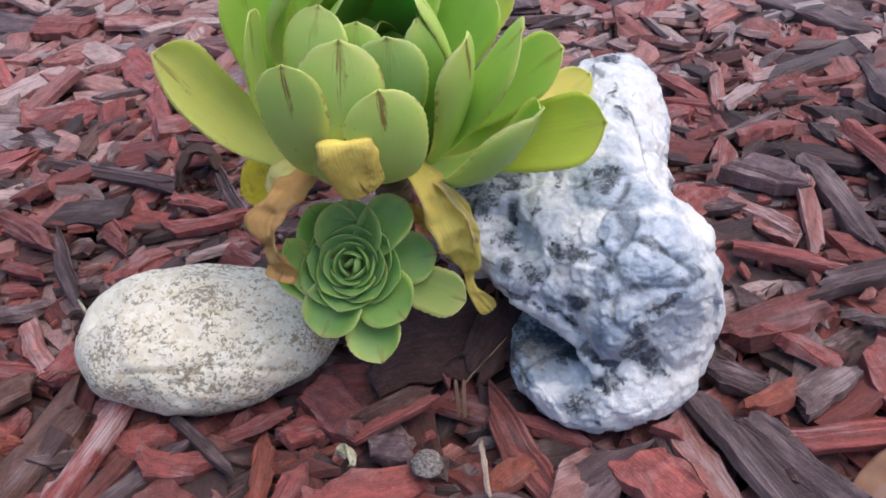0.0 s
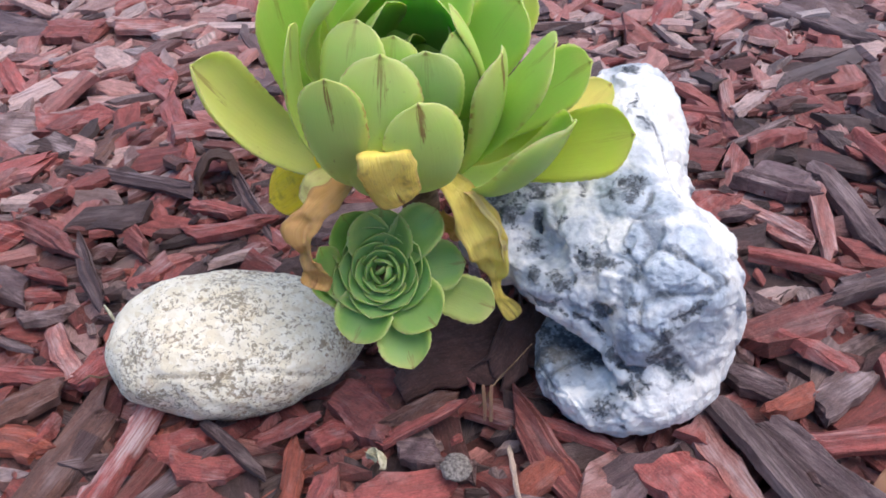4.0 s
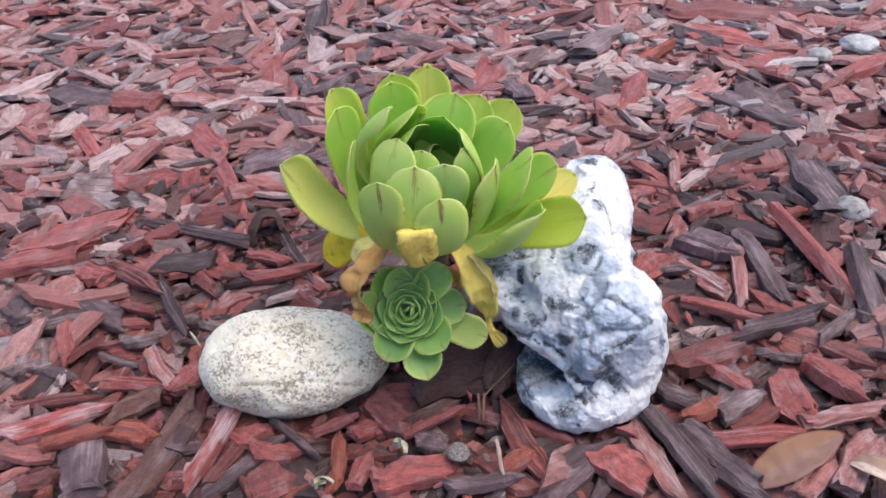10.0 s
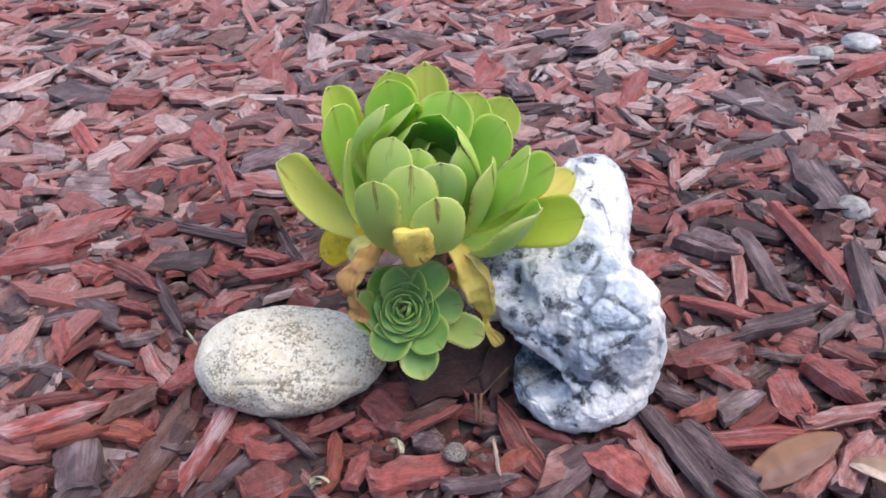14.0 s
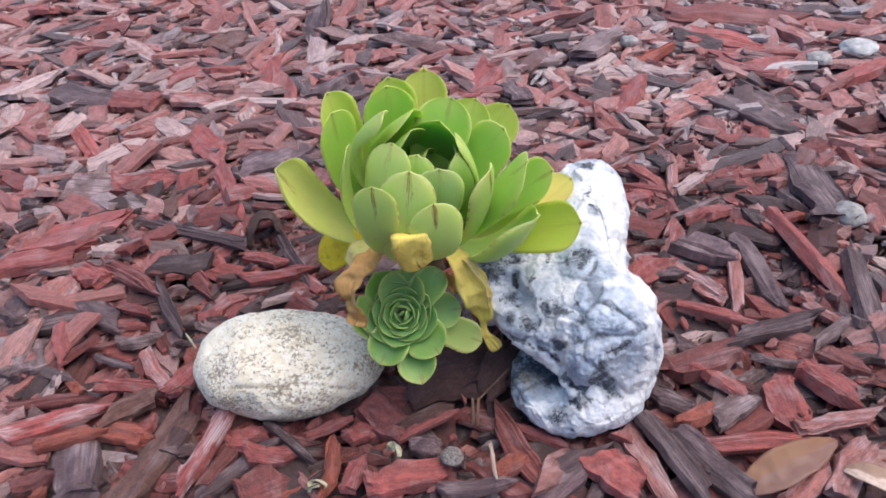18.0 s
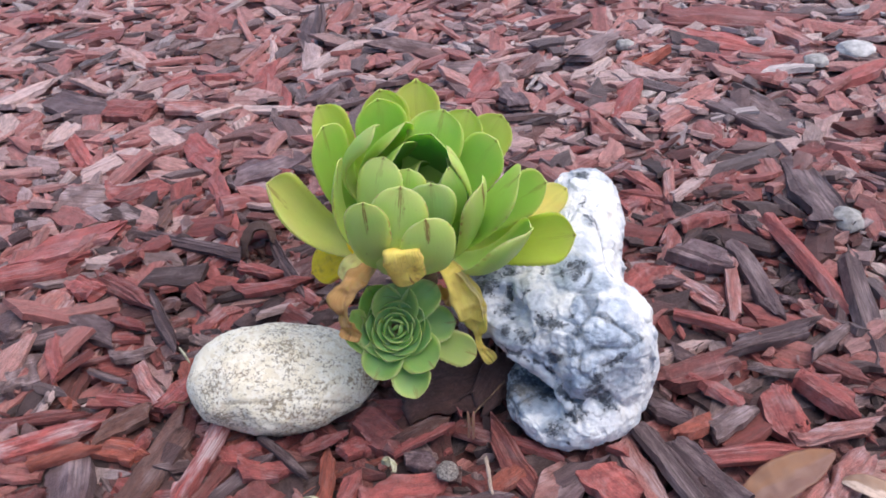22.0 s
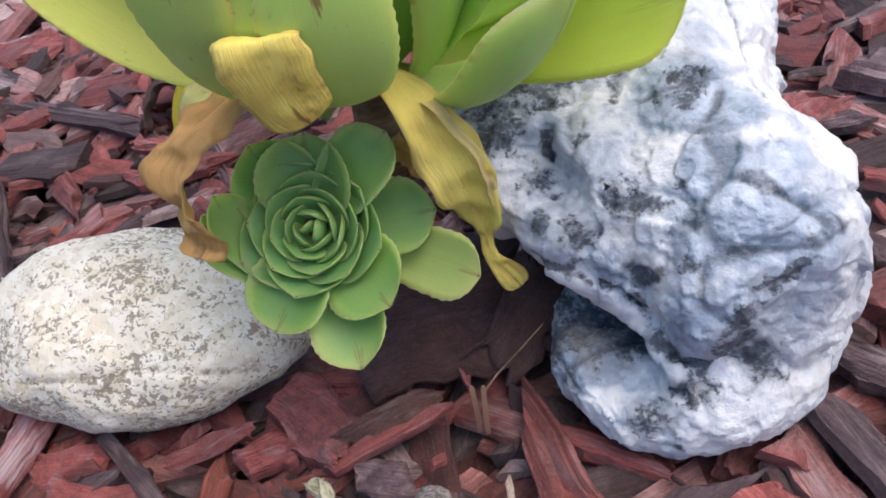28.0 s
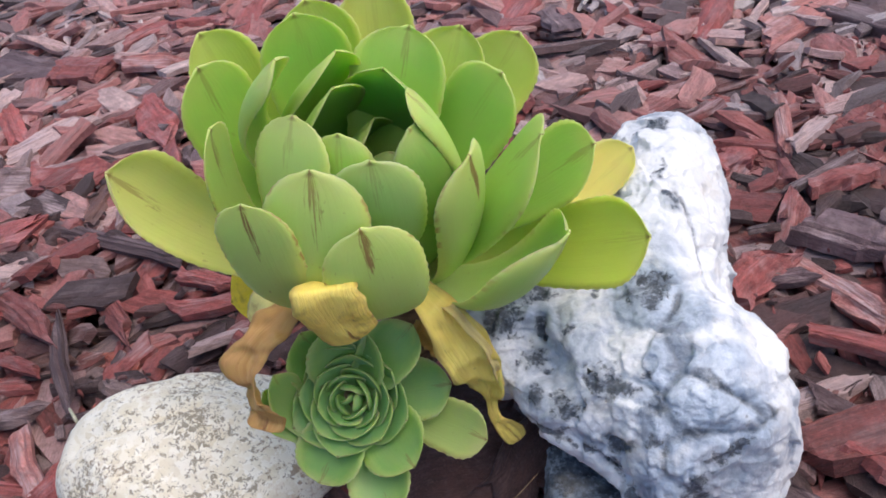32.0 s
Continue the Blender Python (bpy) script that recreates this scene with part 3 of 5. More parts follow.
SOOT_AND_SHADE = [(0.0198, 0.2856, 0.0784, 0.0065), (0.0298, 0.2989, 0.0804, 0.0080), (0.0406, 0.3025, 0.0786, 0.0070), (0.0307, 0.2753, 0.0653, 0.0044), (0.0378, 0.2535, 0.0619, 0.0040), (0.0289, 0.2595, 0.0633, 0.0030),
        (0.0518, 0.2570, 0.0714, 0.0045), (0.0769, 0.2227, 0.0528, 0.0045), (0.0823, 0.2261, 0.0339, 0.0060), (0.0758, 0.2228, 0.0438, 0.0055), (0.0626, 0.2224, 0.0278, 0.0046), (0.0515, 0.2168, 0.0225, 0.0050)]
# the first three put the shade of the cave under the ledge into the colour
SOOT_AND_SHADE += [(0.0414, 0.2548, 0.0221, 0.0130), (0.0322, 0.2529, 0.0230, 0.0091), (0.0543, 0.2476, 0.0201, 0.0073), (0.0722, 0.2805, 0.0911, 0.0055), (0.0172, 0.2937, 0.0817, 0.0060), (0.0950, 0.3740, 0.0965, 0.0048), (0.0873, 0.3352, 0.1010, 0.0042), (0.0884, 0.3170, 0.0985, 0.0034)]
SLATE = [(0.0715, 0.2801, 0.0896, 0.0102), (0.0800, 0.2700, 0.0855, 0.0090), (0.0793, 0.2384, 0.0778, 0.0123), (0.0696, 0.2366, 0.0712, 0.0075), (0.0913, 0.2350, 0.0731, 0.0100), (0.0894, 0.2469, 0.0840, 0.0080), (0.0736, 0.2500, 0.0823, 0.0080),
         (0.0350, 0.2430, 0.0230, 0.0080), (0.0641, 0.2249, 0.0479, 0.0080), (0.0713, 0.2219, 0.0568, 0.0062), (0.0524, 0.2293, 0.0216, 0.0045), (0.1050, 0.2750, 0.0600, 0.0090)]
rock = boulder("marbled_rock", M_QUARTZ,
               [((0.069, 0.251, 0.0135), (0.0435, 0.040, 0.0255), (0, 0, 0)), ((0.0855, 0.262, 0.034), (0.0345, 0.036, 0.038), (0, 0, 0)), ((0.0825, 0.318, 0.056), (0.0288, 0.060, 0.041), (0, 0, -8)),
                ((0.0930, 0.355, 0.070), (0.0280, 0.056, 0.0290), (0, 0, -11)), ((0.083, 0.262, 0.060), (0.034, 0.033, 0.028), (0, 0, 0)), ((0.053, 0.290, 0.058), (0.030, 0.037, 0.024), (0, 0, 0)), ((0.026, 0.299, 0.061), (0.030, 0.029, 0.022), (0, 0, 0)),
                ((0.048, 0.264, 0.050), (0.026, 0.019, 0.016), (0, 18, -25)), ((0.071, 0.236, 0.050), (0.013, 0.014, 0.015), (0, 0, 0)), ((0.052, 0.264, 0.062), (0.017, 0.010, 0.009), (0, 30, -30)), ((0.0475, 0.2655, 0.0555), (0.009, 0.007, 0.006), (0, 30, -30))],
               [((0.034, 0.236, 0.0325), (0.028, 0.030, 0.0080), (0, 16, 0)), ((0.028, 0.262, 0.074), (0.014, 0.022, 0.009), (0, 30, 0)),
                ((0.128, 0.236, 0.014), (0.012, 0.012, 0.006), (0, 0, 0)), ((0.124, 0.27, 0.086), (0.018, 0.03, 0.012), (0, 0, 0))],
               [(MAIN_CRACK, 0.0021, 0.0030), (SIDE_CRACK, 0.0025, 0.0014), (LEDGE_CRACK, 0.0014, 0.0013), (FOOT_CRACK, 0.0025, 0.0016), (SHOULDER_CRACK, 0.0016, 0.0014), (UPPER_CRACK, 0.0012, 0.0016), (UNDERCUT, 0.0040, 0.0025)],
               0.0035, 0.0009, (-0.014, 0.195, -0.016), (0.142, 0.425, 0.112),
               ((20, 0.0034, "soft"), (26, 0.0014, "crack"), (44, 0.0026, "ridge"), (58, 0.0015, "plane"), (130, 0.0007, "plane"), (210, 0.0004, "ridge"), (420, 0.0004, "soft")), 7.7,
               (("slate", SLATE, [], 0.003), ("whiter", [(0.093, 0.345, 0.098, 0.030), (0.108, 0.300, 0.085, 0.020), (0.112, 0.262, 0.075, 0.012), (0.060, 0.228, 0.018, 0.012), (0.085, 0.215, 0.020, 0.020), (0.045, 0.218, 0.014, 0.012), (0.108, 0.235, 0.030, 0.014)], [], 0.003), ("soot_and_shade", SOOT_AND_SHADE, [], 0.003), ("seam_and_shade", [], [MAIN_CRACK, SIDE_CRACK, LEDGE_CRACK, FOOT_CRACK, SHOULDER_CRACK, UPPER_CRACK, UNDERCUT], 0.0058)))
tagged(rock, "rough white and blue-grey marbled quartz rock with dark veins", "rock")


# ---- the succulent ----
def sheet(rows, thick, uv_rows):
    """A closed thin leaf from rows of (points across, normals), thinning to its edges."""
    bm = bmesh.new()
    layer = bm.loops.layers.uv.new("uv")
    n, m = len(rows), len(rows[0][0])
    skins = []
    for side in (1, -1):
        skin = []
        for pts, nors, t in rows:
            line = []
            for j, (p, q) in enumerate(zip(pts, nors)):
                s = 2 * j / (m - 1) - 1
                line.append(bm.verts.new(p + q * (side * thick * t * 0.5 * (0.12 + 0.88 * math.sqrt(max(0.0, 1 - s * s))))))
            skin.append(line)
        skins.append(skin)
    put = {}
    for skin in skins:
        for i, line in enumerate(skin):
            for j, v in enumerate(line):
                put[v] = (uv_rows[i], j / (m - 1))
    top, low = skins
    quads = []
    for i in range(n - 1):
        for j in range(m - 1):
            quads.append((top[i][j], top[i + 1][j], top[i + 1][j + 1], top[i][j + 1]))
            quads.append((low[i][j], low[i][j + 1], low[i + 1][j + 1], low[i + 1][j]))
        quads.append((top[i][0], low[i][0], low[i + 1][0], top[i + 1][0]))
        quads.append((top[i][-1], top[i + 1][-1], low[i + 1][-1], low[i][-1]))
    for j in range(m - 1):
        quads.append((top[0][j], top[0][j + 1], low[0][j + 1], low[0][j]))
        quads.append((top[-1][j], low[-1][j], low[-1][j + 1], top[-1][j + 1]))
    for q in quads:
        f = bm.faces.new(q)
        for loop in f.loops:
            loop[layer].uv = put[loop.vert]
    bmesh.ops.recalc_face_normals(bm, faces=bm.faces[:])
    return bm


def spoon(base, tip, width, axis, bow=0.12, cup=0.25, curl=0.0, twist=0.0, neck=0.32, thick=0.003, full=0.48, point=0.05, n=40, m=11, rnd=None):
    """A spoon-shaped fleshy leaf from base to tip; its upper face turns to the axis; bow sags it, cup hollows it, curl bends its tip in."""
    rnd = rnd or random.Random(1)
    b, t, a = Vector(base), Vector(tip), Vector(axis).normalized()
    d = (t - b)
    length = d.length
    d /= length
    full = max(0.45, 1 - full * width / length)
    nor = (a - d * a.dot(d)).normalized()
    if twist:
        nor = Matrix.Rotation(radians(twist), 3, d) @ nor
    side = nor.cross(d)
    rows, us = [], []
    ph, wav = rnd.uniform(0, 6), rnd.uniform(0.2, 1.0)

    def centre(u):
        return b + d * (length * u) - nor * (bow * length * 4 * u * (1 - u) * (1.15 - 0.3 * u)) + nor * (curl * length * (u ** 4 - u))

    for i in range(n + 1):
        k = i / n
        u = 1 - (1 - k) ** 1.7
        rise = min(1.0, u / full)
        w = width / 2 * (neck + (1 - neck) * math.sin(rise * math.pi / 2) ** 1.25)
        if u > full:
            v = (u - full) / (1 - full)
            w *= max(0.003, (1 - v ** 2.25)) ** 0.48
        if n > 18:
            w += (0.0003 if i % 2 else -0.0001) * min(1, 2 * u)  # finely toothed edge
        c, tan = centre(u), (centre(min(1, u + 0.01)) - centre(max(0, u - 0.01))).normalized()
        up = (nor - tan * nor.dot(tan)).normalized()
        if i == n:
            c = c + tan * (point * width)
        pts, nors = [], []
        for j in range(m):
            s = 2 * j / (m - 1) - 1
            ss = math.sin(s * math.pi / 2) * 0.35 + s * 0.65
            wave = 0.02 * width * wav * math.sin(5 * u + ph + 2.5 * s) * abs(s)
            pts.append(c + side * (w * ss) + up * (cup * w * s * s * 1.4 + wave))
            nors.append((up - side * (cup * 2.2 * s)).normalized())
        rows.append((pts, nors, max(0.25, 1 - u ** 8)))
        us.append(u)
    return sheet(rows, thick, us)


def ribbon(path, widths, faces, thick=0.0012, crinkle=0.003, fold=0.2, n=60, m=13, seed=1):
    """A limp withered leaf along a smooth path; faces tells which way its upper side looks at each point."""
    pts = [Vector(p) for p in path]
    fs = [Vector(f).normalized() for f in faces]

    def smooth(vals, u):
        x = u * (len(vals) - 1)
        i = min(int(x), len(vals) - 2)
        f = x - i
        p0, p1, p2, p3 = vals[max(i - 1, 0)], vals[i], vals[i + 1], vals[min(i + 2, len(vals) - 1)]
        return p1 + (p2 - p0) * (0.5 * f) + (p0 * 2 - p1 * 5 + p2 * 4 - p3) * (0.5 * f * f) + (p1 * 3 - p0 - p2 * 3 + p3) * (0.5 * f ** 3)

    rows, us = [], []
    for i in range(n + 1):
        u = i / n
        c = smooth(pts, u)
        tan = (smooth(pts, min(1, u + 0.02)) - smooth(pts, max(0, u - 0.02))).normalized()
        f = smooth(fs, u)
        up = (f - tan * f.dot(tan)).normalized()
        side = up.cross(tan)
        w = max(0.0008, smooth(widths, u) / 2) * (1 + 60 * crinkle * noise.noise(Vector((u * 9, seed, 0))))
        if u > 0.9:
            w *= max(0.15, math.sqrt(max(0.0, 1 - ((u - 0.9) / 0.1) ** 2)))
        line, nors = [], []
        for j in range(m):
            s = 2 * j / (m - 1) - 1
            q = c + side * (w * s)
            h = noise.noise((q + Vector((seed, 0, 0))) * 130) * crinkle + noise.noise((q + Vector((0, seed, 0))) * 45) * crinkle * 1.5 + noise.noise((q + Vector((seed, seed, 0))) * 420) * crinkle * 0.25
            line.append(q + up * (h + fold * w * (abs(s) ** 1.5)))
            nors.append(up)
        rows.append((line, nors, 1.0))
        us.append(u)
    return sheet(rows, thick, us)


def tube(path, radii, sides=10):
    bm = bmesh.new()
    rings = []
    pts = [Vector(p) for p in path]
    for i, (p, r) in enumerate(zip(pts, radii)):
        tan = (pts[min(i + 1, len(pts) - 1)] - pts[max(i - 1, 0)]).normalized()
        a = tan.orthogonal().normalized()
        b = tan.cross(a)
        rings.append([bm.verts.new(p + (a * math.cos(2 * math.pi * k / sides) + b * math.sin(2 * math.pi * k / sides)) * r) for k in range(sides)])
    for u, w in zip(rings, rings[1:]):
        # line up the rings, whose starting side may differ
        off = min(range(sides), key=lambda o: sum((u[k].co - w[(k + o) % sides].co).length for k in range(sides)))
        for k in range(sides):
            bm.faces.new((u[k], u[(k + 1) % sides], w[(k + 1 + off) % sides], w[(k + off) % sides]))
    bm.faces.new(rings[0][::-1])
    bm.faces.new(rings[-1])
    bmesh.ops.recalc_face_normals(bm, faces=bm.faces[:])
    return bm


CROWN = Vector((-0.019, 0.306, 0.095))
AXIS = Vector((0.20, -0.06, 1.0)).normalized()
plant = tagged(new("succulent"), "light green rosette succulent with yellowing lower leaves between two stones", "succulent")
plant.location = (-0.019, 0.306, 0)
plant.matrix_basis = Matrix.Translation(plant.location)
UNDO = plant.matrix_basis.inverted()
leaf_count = 0


def grow(name, bm, mat, colour, spoil, parent, label=""):
    ob = part(name, bm, mat, parent, label)
    ob.matrix_parent_inverse = UNDO
    ob.color = (*colour, spoil)
    return ob


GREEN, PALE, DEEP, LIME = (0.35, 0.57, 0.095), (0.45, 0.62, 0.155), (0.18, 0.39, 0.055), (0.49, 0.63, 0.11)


def leaf(x, y, z, width, colour, low=0.0, reach=0.10, bow=0.14, cup=0.25, curl=0.0, twist=0.0, spoil=0.12, point=0.025, label="", face=None, foot=None):
    """One leaf of the main rosette, by its tip in centimetres; low drops its foot on the stem."""
    global leaf_count
    leaf_count += 1
    tip = Vector((x, y, z)) / 100
    out = tip - CROWN
    out.z = 0
    foot = Vector(foot) / 100 if foot else CROWN + out * reach + Vector((0, 0, -low / 100))
    bm = spoon(foot, tip, width / 100, face or AXIS, bow, cup, curl, twist, point=point, rnd=random.Random(leaf_count))
    return grow("leaf", bm, M_LEAF, colour, spoil, plant, label)


# outer leaves, by their tips and feet
leaf(-9.97, 28.84, 15.75, 3.15, (0.62, 0.66, 0.20), bow=0.20, cup=0.35, spoil=0.6, face=(0.26, -0.47, 0.85), foot=(-3.2, 30.6, 8.8), label="broad yellow-green outer leaf")
leaf(6.86, 26.91, 12.20, 3.0, (0.54, 0.63, 0.085), bow=0.07, cup=0.17, spoil=0.2, face=(-0.05, -0.74, 0.66), foot=(0.0, 30.4, 9.2), label="yellow-green outer leaf with a dark tip")
leaf(4.17, 25.67, 13.50, 3.6, (0.42, 0.60, 0.16), bow=0.20, cup=0.42, point=0.10, spoil=0.4, face=(-0.62, 0.45, 0.64), foot=(-1.1, 29.7, 9.4))
leaf(7.92, 34.95, 10.20, 2.45, (0.80, 0.68, 0.17), bow=0.18, spoil=0.1, face=(-0.1, -0.31, 0.94), foot=(-0.9, 31.6, 8.2), label="pale yellow outer leaf")
leaf(5.60, 29.42, 14.20, 2.95, GREEN, bow=0.07, cup=0.16, spoil=0.4, face=(-0.17, -0.49, 0.85), foot=(-0.9, 31.6, 9.5))
leaf(3.78, 27.39, 16.05, 3.75, GREEN, bow=0.0, cup=-0.10, spoil=0.4, face=(-0.53, -0.16, 0.84), foot=(-0.5, 30.3, 9.1))
leaf(1.68, 26.48, 16.24, 3.0, PALE, bow=0.123, cup=0.28, spoil=1.0, face=(-0.80, 0.33, 0.49), foot=(-0.7, 29.3, 9.4))
leaf(-1.41, 24.41, 15.67, 2.96, PALE, bow=0.249, cup=0.12, spoil=1.0, label="pale green front leaf with a brown scar", face=(-0.22, 0.90, 0.36), foot=(-1.8, 27.8, 10.6))
leaf(-4.45, 24.73, 16.72, 2.40, (0.45, 0.60, 0.16), bow=0.20, cup=0.08, spoil=1.0, face=(0.19, 0.91, 0.36), foot=(-3.6, 28.3, 10.4))
leaf(-5.79, 27.84, 17.41, 2.05, PALE, bow=0.22, cup=0.10, spoil=0.7, face=(0.94, -0.23, 0.25), foot=(-2.8, 28.7, 9.2))
leaf(-6.78, 31.13, 17.84, 3.07, GREEN, bow=0.178, cup=0.12, spoil=0.4, face=(0.33, -0.46, 0.82), foot=(-3.1, 30.3, 9.1))
leaf(-7.16, 33.31, 18.08, 2.93, LIME, bow=0.159, cup=0.30, face=(0.34, -0.49, 0.80), foot=(-2.4, 31.3, 8.9))
leaf(-3.60, 34.70, 18.20, 3.1, LIME, bow=0.14, cup=0.25, face=(0.1, -0.35, 0.9), foot=(-2.2, 31.2, 8.9))
leaf(-1.40, 36.50, 17.80, 2.9, (0.62, 0.65, 0.14), bow=0.12, cup=0.25, point=0.06, face=(0, -0.35, 0.9), foot=(-1.9, 31.3, 8.8))
leaf(1.68, 35.06, 16.29, 3.1, LIME, bow=0.073, cup=0.30, face=(0.02, -0.30, 0.95), foot=(-1.8, 31.1, 9.3))
leaf(3.81, 36.01, 15.30, 3.0, LIME, bow=0.149, cup=0.26, face=(0.46, -0.47, 0.75), foot=(-1.4, 31.3, 9.0))
leaf(2.91, 30.60, 16.51, 3.07, GREEN, bow=0.049, cup=0.10, face=(0.13, -0.48, 0.87), foot=(-2.0, 31.2, 10.0))
# middle leaves
leaf(-3.65, 32.75, 18.52, 3.11, GREEN, bow=0.129, cup=0.16, face=(0.04, -0.30, 0.95), foot=(-2.9, 30.8, 9.7))
leaf(0.08, 32.47, 17.67, 3.37, GREEN, bow=-0.03, cup=0.26, spoil=0.4, face=(0.08, -0.32, 0.94), foot=(-2.2, 30.8, 9.8))
leaf(-3.75, 29.33, 18.58, 1.9, PALE, bow=0.26, cup=0.34, face=(0.94, -0.35, 0.02), foot=(-4.3, 31.5, 11.5))
leaf(-2.21, 30.69, 17.97, 3.1, GREEN, bow=0.34, cup=0.30, face=(0.67, -0.54, 0.51), foot=(-2.7, 31.0, 9.5))
leaf(0.04, 28.48, 17.39, 1.5, PALE, bow=0.09, cup=0.10, spoil=0.6, face=(-1.0, -0.05, 0.01), foot=(1.1, 29.5, 12.0))
leaf(-2.54, 25.30, 17.14, 3.08, PALE, bow=0.241, cup=0.15, spoil=0.8, face=(0.07, 0.93, 0.36), foot=(-3.4, 28.2, 9.9))
leaf(-1.00, 25.85, 16.86, 2.80, (0.38, 0.57, 0.17), bow=0.204, cup=0.18, spoil=0.3, face=(-0.05, 0.93, 0.37), foot=(-1.5, 29.1, 11.6))
leaf(-3.39, 28.27, 17.23, 2.71, PALE, bow=0.245, cup=0.05, spoil=0.3, face=(0.44, 0.82, 0.36), foot=(-3.2, 29.4, 10.7))
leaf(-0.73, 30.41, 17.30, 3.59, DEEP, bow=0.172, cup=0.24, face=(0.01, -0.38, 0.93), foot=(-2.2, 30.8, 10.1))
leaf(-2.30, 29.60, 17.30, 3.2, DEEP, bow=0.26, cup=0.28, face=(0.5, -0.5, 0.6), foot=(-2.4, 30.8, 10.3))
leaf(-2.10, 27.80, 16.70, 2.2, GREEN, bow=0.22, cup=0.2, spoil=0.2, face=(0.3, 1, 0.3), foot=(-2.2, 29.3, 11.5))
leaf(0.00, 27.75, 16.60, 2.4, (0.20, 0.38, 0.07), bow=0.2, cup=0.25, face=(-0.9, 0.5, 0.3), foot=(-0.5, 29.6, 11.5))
# the heart: small leaves wrapped round a deep cup, darker green than the outer ones
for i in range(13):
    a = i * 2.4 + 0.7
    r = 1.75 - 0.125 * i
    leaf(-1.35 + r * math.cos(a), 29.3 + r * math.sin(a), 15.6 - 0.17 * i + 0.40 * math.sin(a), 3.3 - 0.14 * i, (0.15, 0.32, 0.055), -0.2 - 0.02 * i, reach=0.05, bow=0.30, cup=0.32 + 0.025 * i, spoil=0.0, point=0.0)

grow("stem", tube([(-0.019, 0.312, -0.02), (-0.021, 0.310, 0.03), (-0.018, 0.306, 0.07), (-0.018, 0.306, 0.106)], [0.010, 0.009, 0.009, 0.006]), M_STEM, (1, 1, 1), 0, plant, "woody brown stem")
# yellowed and withered leaves round the stem
grow("withered_leaf", ribbon([(-0.022, 0.284, 0.103), (-0.026, 0.258, 0.130), (-0.0275, 0.2405, 0.1415), (-0.0270, 0.2375, 0.1365), (-0.0255, 0.2400, 0.1255), (-0.0225, 0.2425, 0.1170)], [0.008, 0.014, 0.019, 0.0205, 0.0195, 0.0165],
     [(0, 0.5, 1), (0, -0.1, 1), (0, -0.7, 0.8), (0, -1, 0.3), (0.05, -1, 0.05), (0.25, -1, -0.15)], crinkle=0.0016, fold=-0.10, seed=4), M_DRY, (1.0, 0.78, 0.16), 1.0, plant, "golden yellow front leaf folded downward")
grow("withered_leaf", ribbon([(-0.009, 0.277, 0.106), (-0.001, 0.268, 0.101), (0.0045, 0.264, 0.090), (0.0085, 0.263, 0.078), (0.0115, 0.265, 0.065), (0.0128, 0.266, 0.055), (0.0155, 0.265, 0.046), (0.0205, 0.262, 0.036)], [0.008, 0.013, 0.0175, 0.0185, 0.0130, 0.0050, 0.0060, 0.0115],
     [(0.2, -0.7, 0.8), (0.2, -0.8, 0.7), (0.3, -0.9, 0.5), (0.2, -1, 0.2), (-0.2, -1, 0.1), (-0.6, -1, 0.1), (-0.2, -1, 0.2), (0.2, -1, 0.5)], crinkle=0.0035, fold=0.28, seed=9), M_DRY, (0.92, 0.74, 0.16), 0.7, plant, "long limp yellow-brown withered leaf")
grow("withered_leaf", ribbon([(-0.004, 0.274, 0.106), (0.006, 0.266, 0.099), (0.013, 0.262, 0.087), (0.0165, 0.262, 0.074), (0.0165, 0.264, 0.063)], [0.004, 0.0035, 0.003, 0.003, 0.002],
     [(0.3, -0.8, 0.8), (0.5, -0.8, 0.6), (0.7, -0.8, 0.3), (0.7, -1, 0.1), (0.5, -1, 0.2)], crinkle=0.002, fold=0.6, seed=17), M_DRY, (0.72, 0.58, 0.22), 0.4, plant, "thin dried strip of a withered leaf")
grow("withered_leaf", ribbon([(-0.046, 0.268, 0.112), (-0.056, 0.258, 0.110), (-0.0625, 0.2525, 0.102), (-0.0605, 0.2495, 0.092), (-0.0600, 0.2465, 0.085), (-0.0625, 0.2430, 0.080)], [0.007, 0.012, 0.0125, 0.0115, 0.0110, 0.0135],
     [(-0.3, -0.6, 1), (-0.5, -1, 0.5), (-0.6, -1, 0.1), (-0.4, -1, 0), (-0.2, -1, 0.1), (-0.2, -1, 0.3)], crinkle=0.005, fold=0.45, seed=14), M_DRY, (0.55, 0.30, 0.11), 0.7, plant, "curled brown withered leaf")
grow("withered_leaf", ribbon([(-0.014, 0.285, 0.080), (-0.010, 0.276, 0.084), (-0.005, 0.271, 0.083), (-0.003, 0.269, 0.077)], [0.005, 0.007, 0.007, 0.004],
     [(0, -0.6, 1), (0.2, -0.8, 0.7), (0.3, -1, 0.3), (0.2, -1, 0.1)], crinkle=0.004, fold=0.4, seed=52), M_DRY, (0.62, 0.33, 0.10), 0.5, plant, "small curled orange-brown scrap of leaf")
grow("withered_leaf", spoon((-0.042, 0.309, 0.103), (-0.088, 0.311, 0.078), 0.0245, (-0.35, -0.8, 0.75), -0.12, -0.12, thick=0.002, point=0.05, rnd=random.Random(7)), M_DRY, (1.0, 0.72, 0.02), 0.0, plant, "drooping bright yellow leaf")
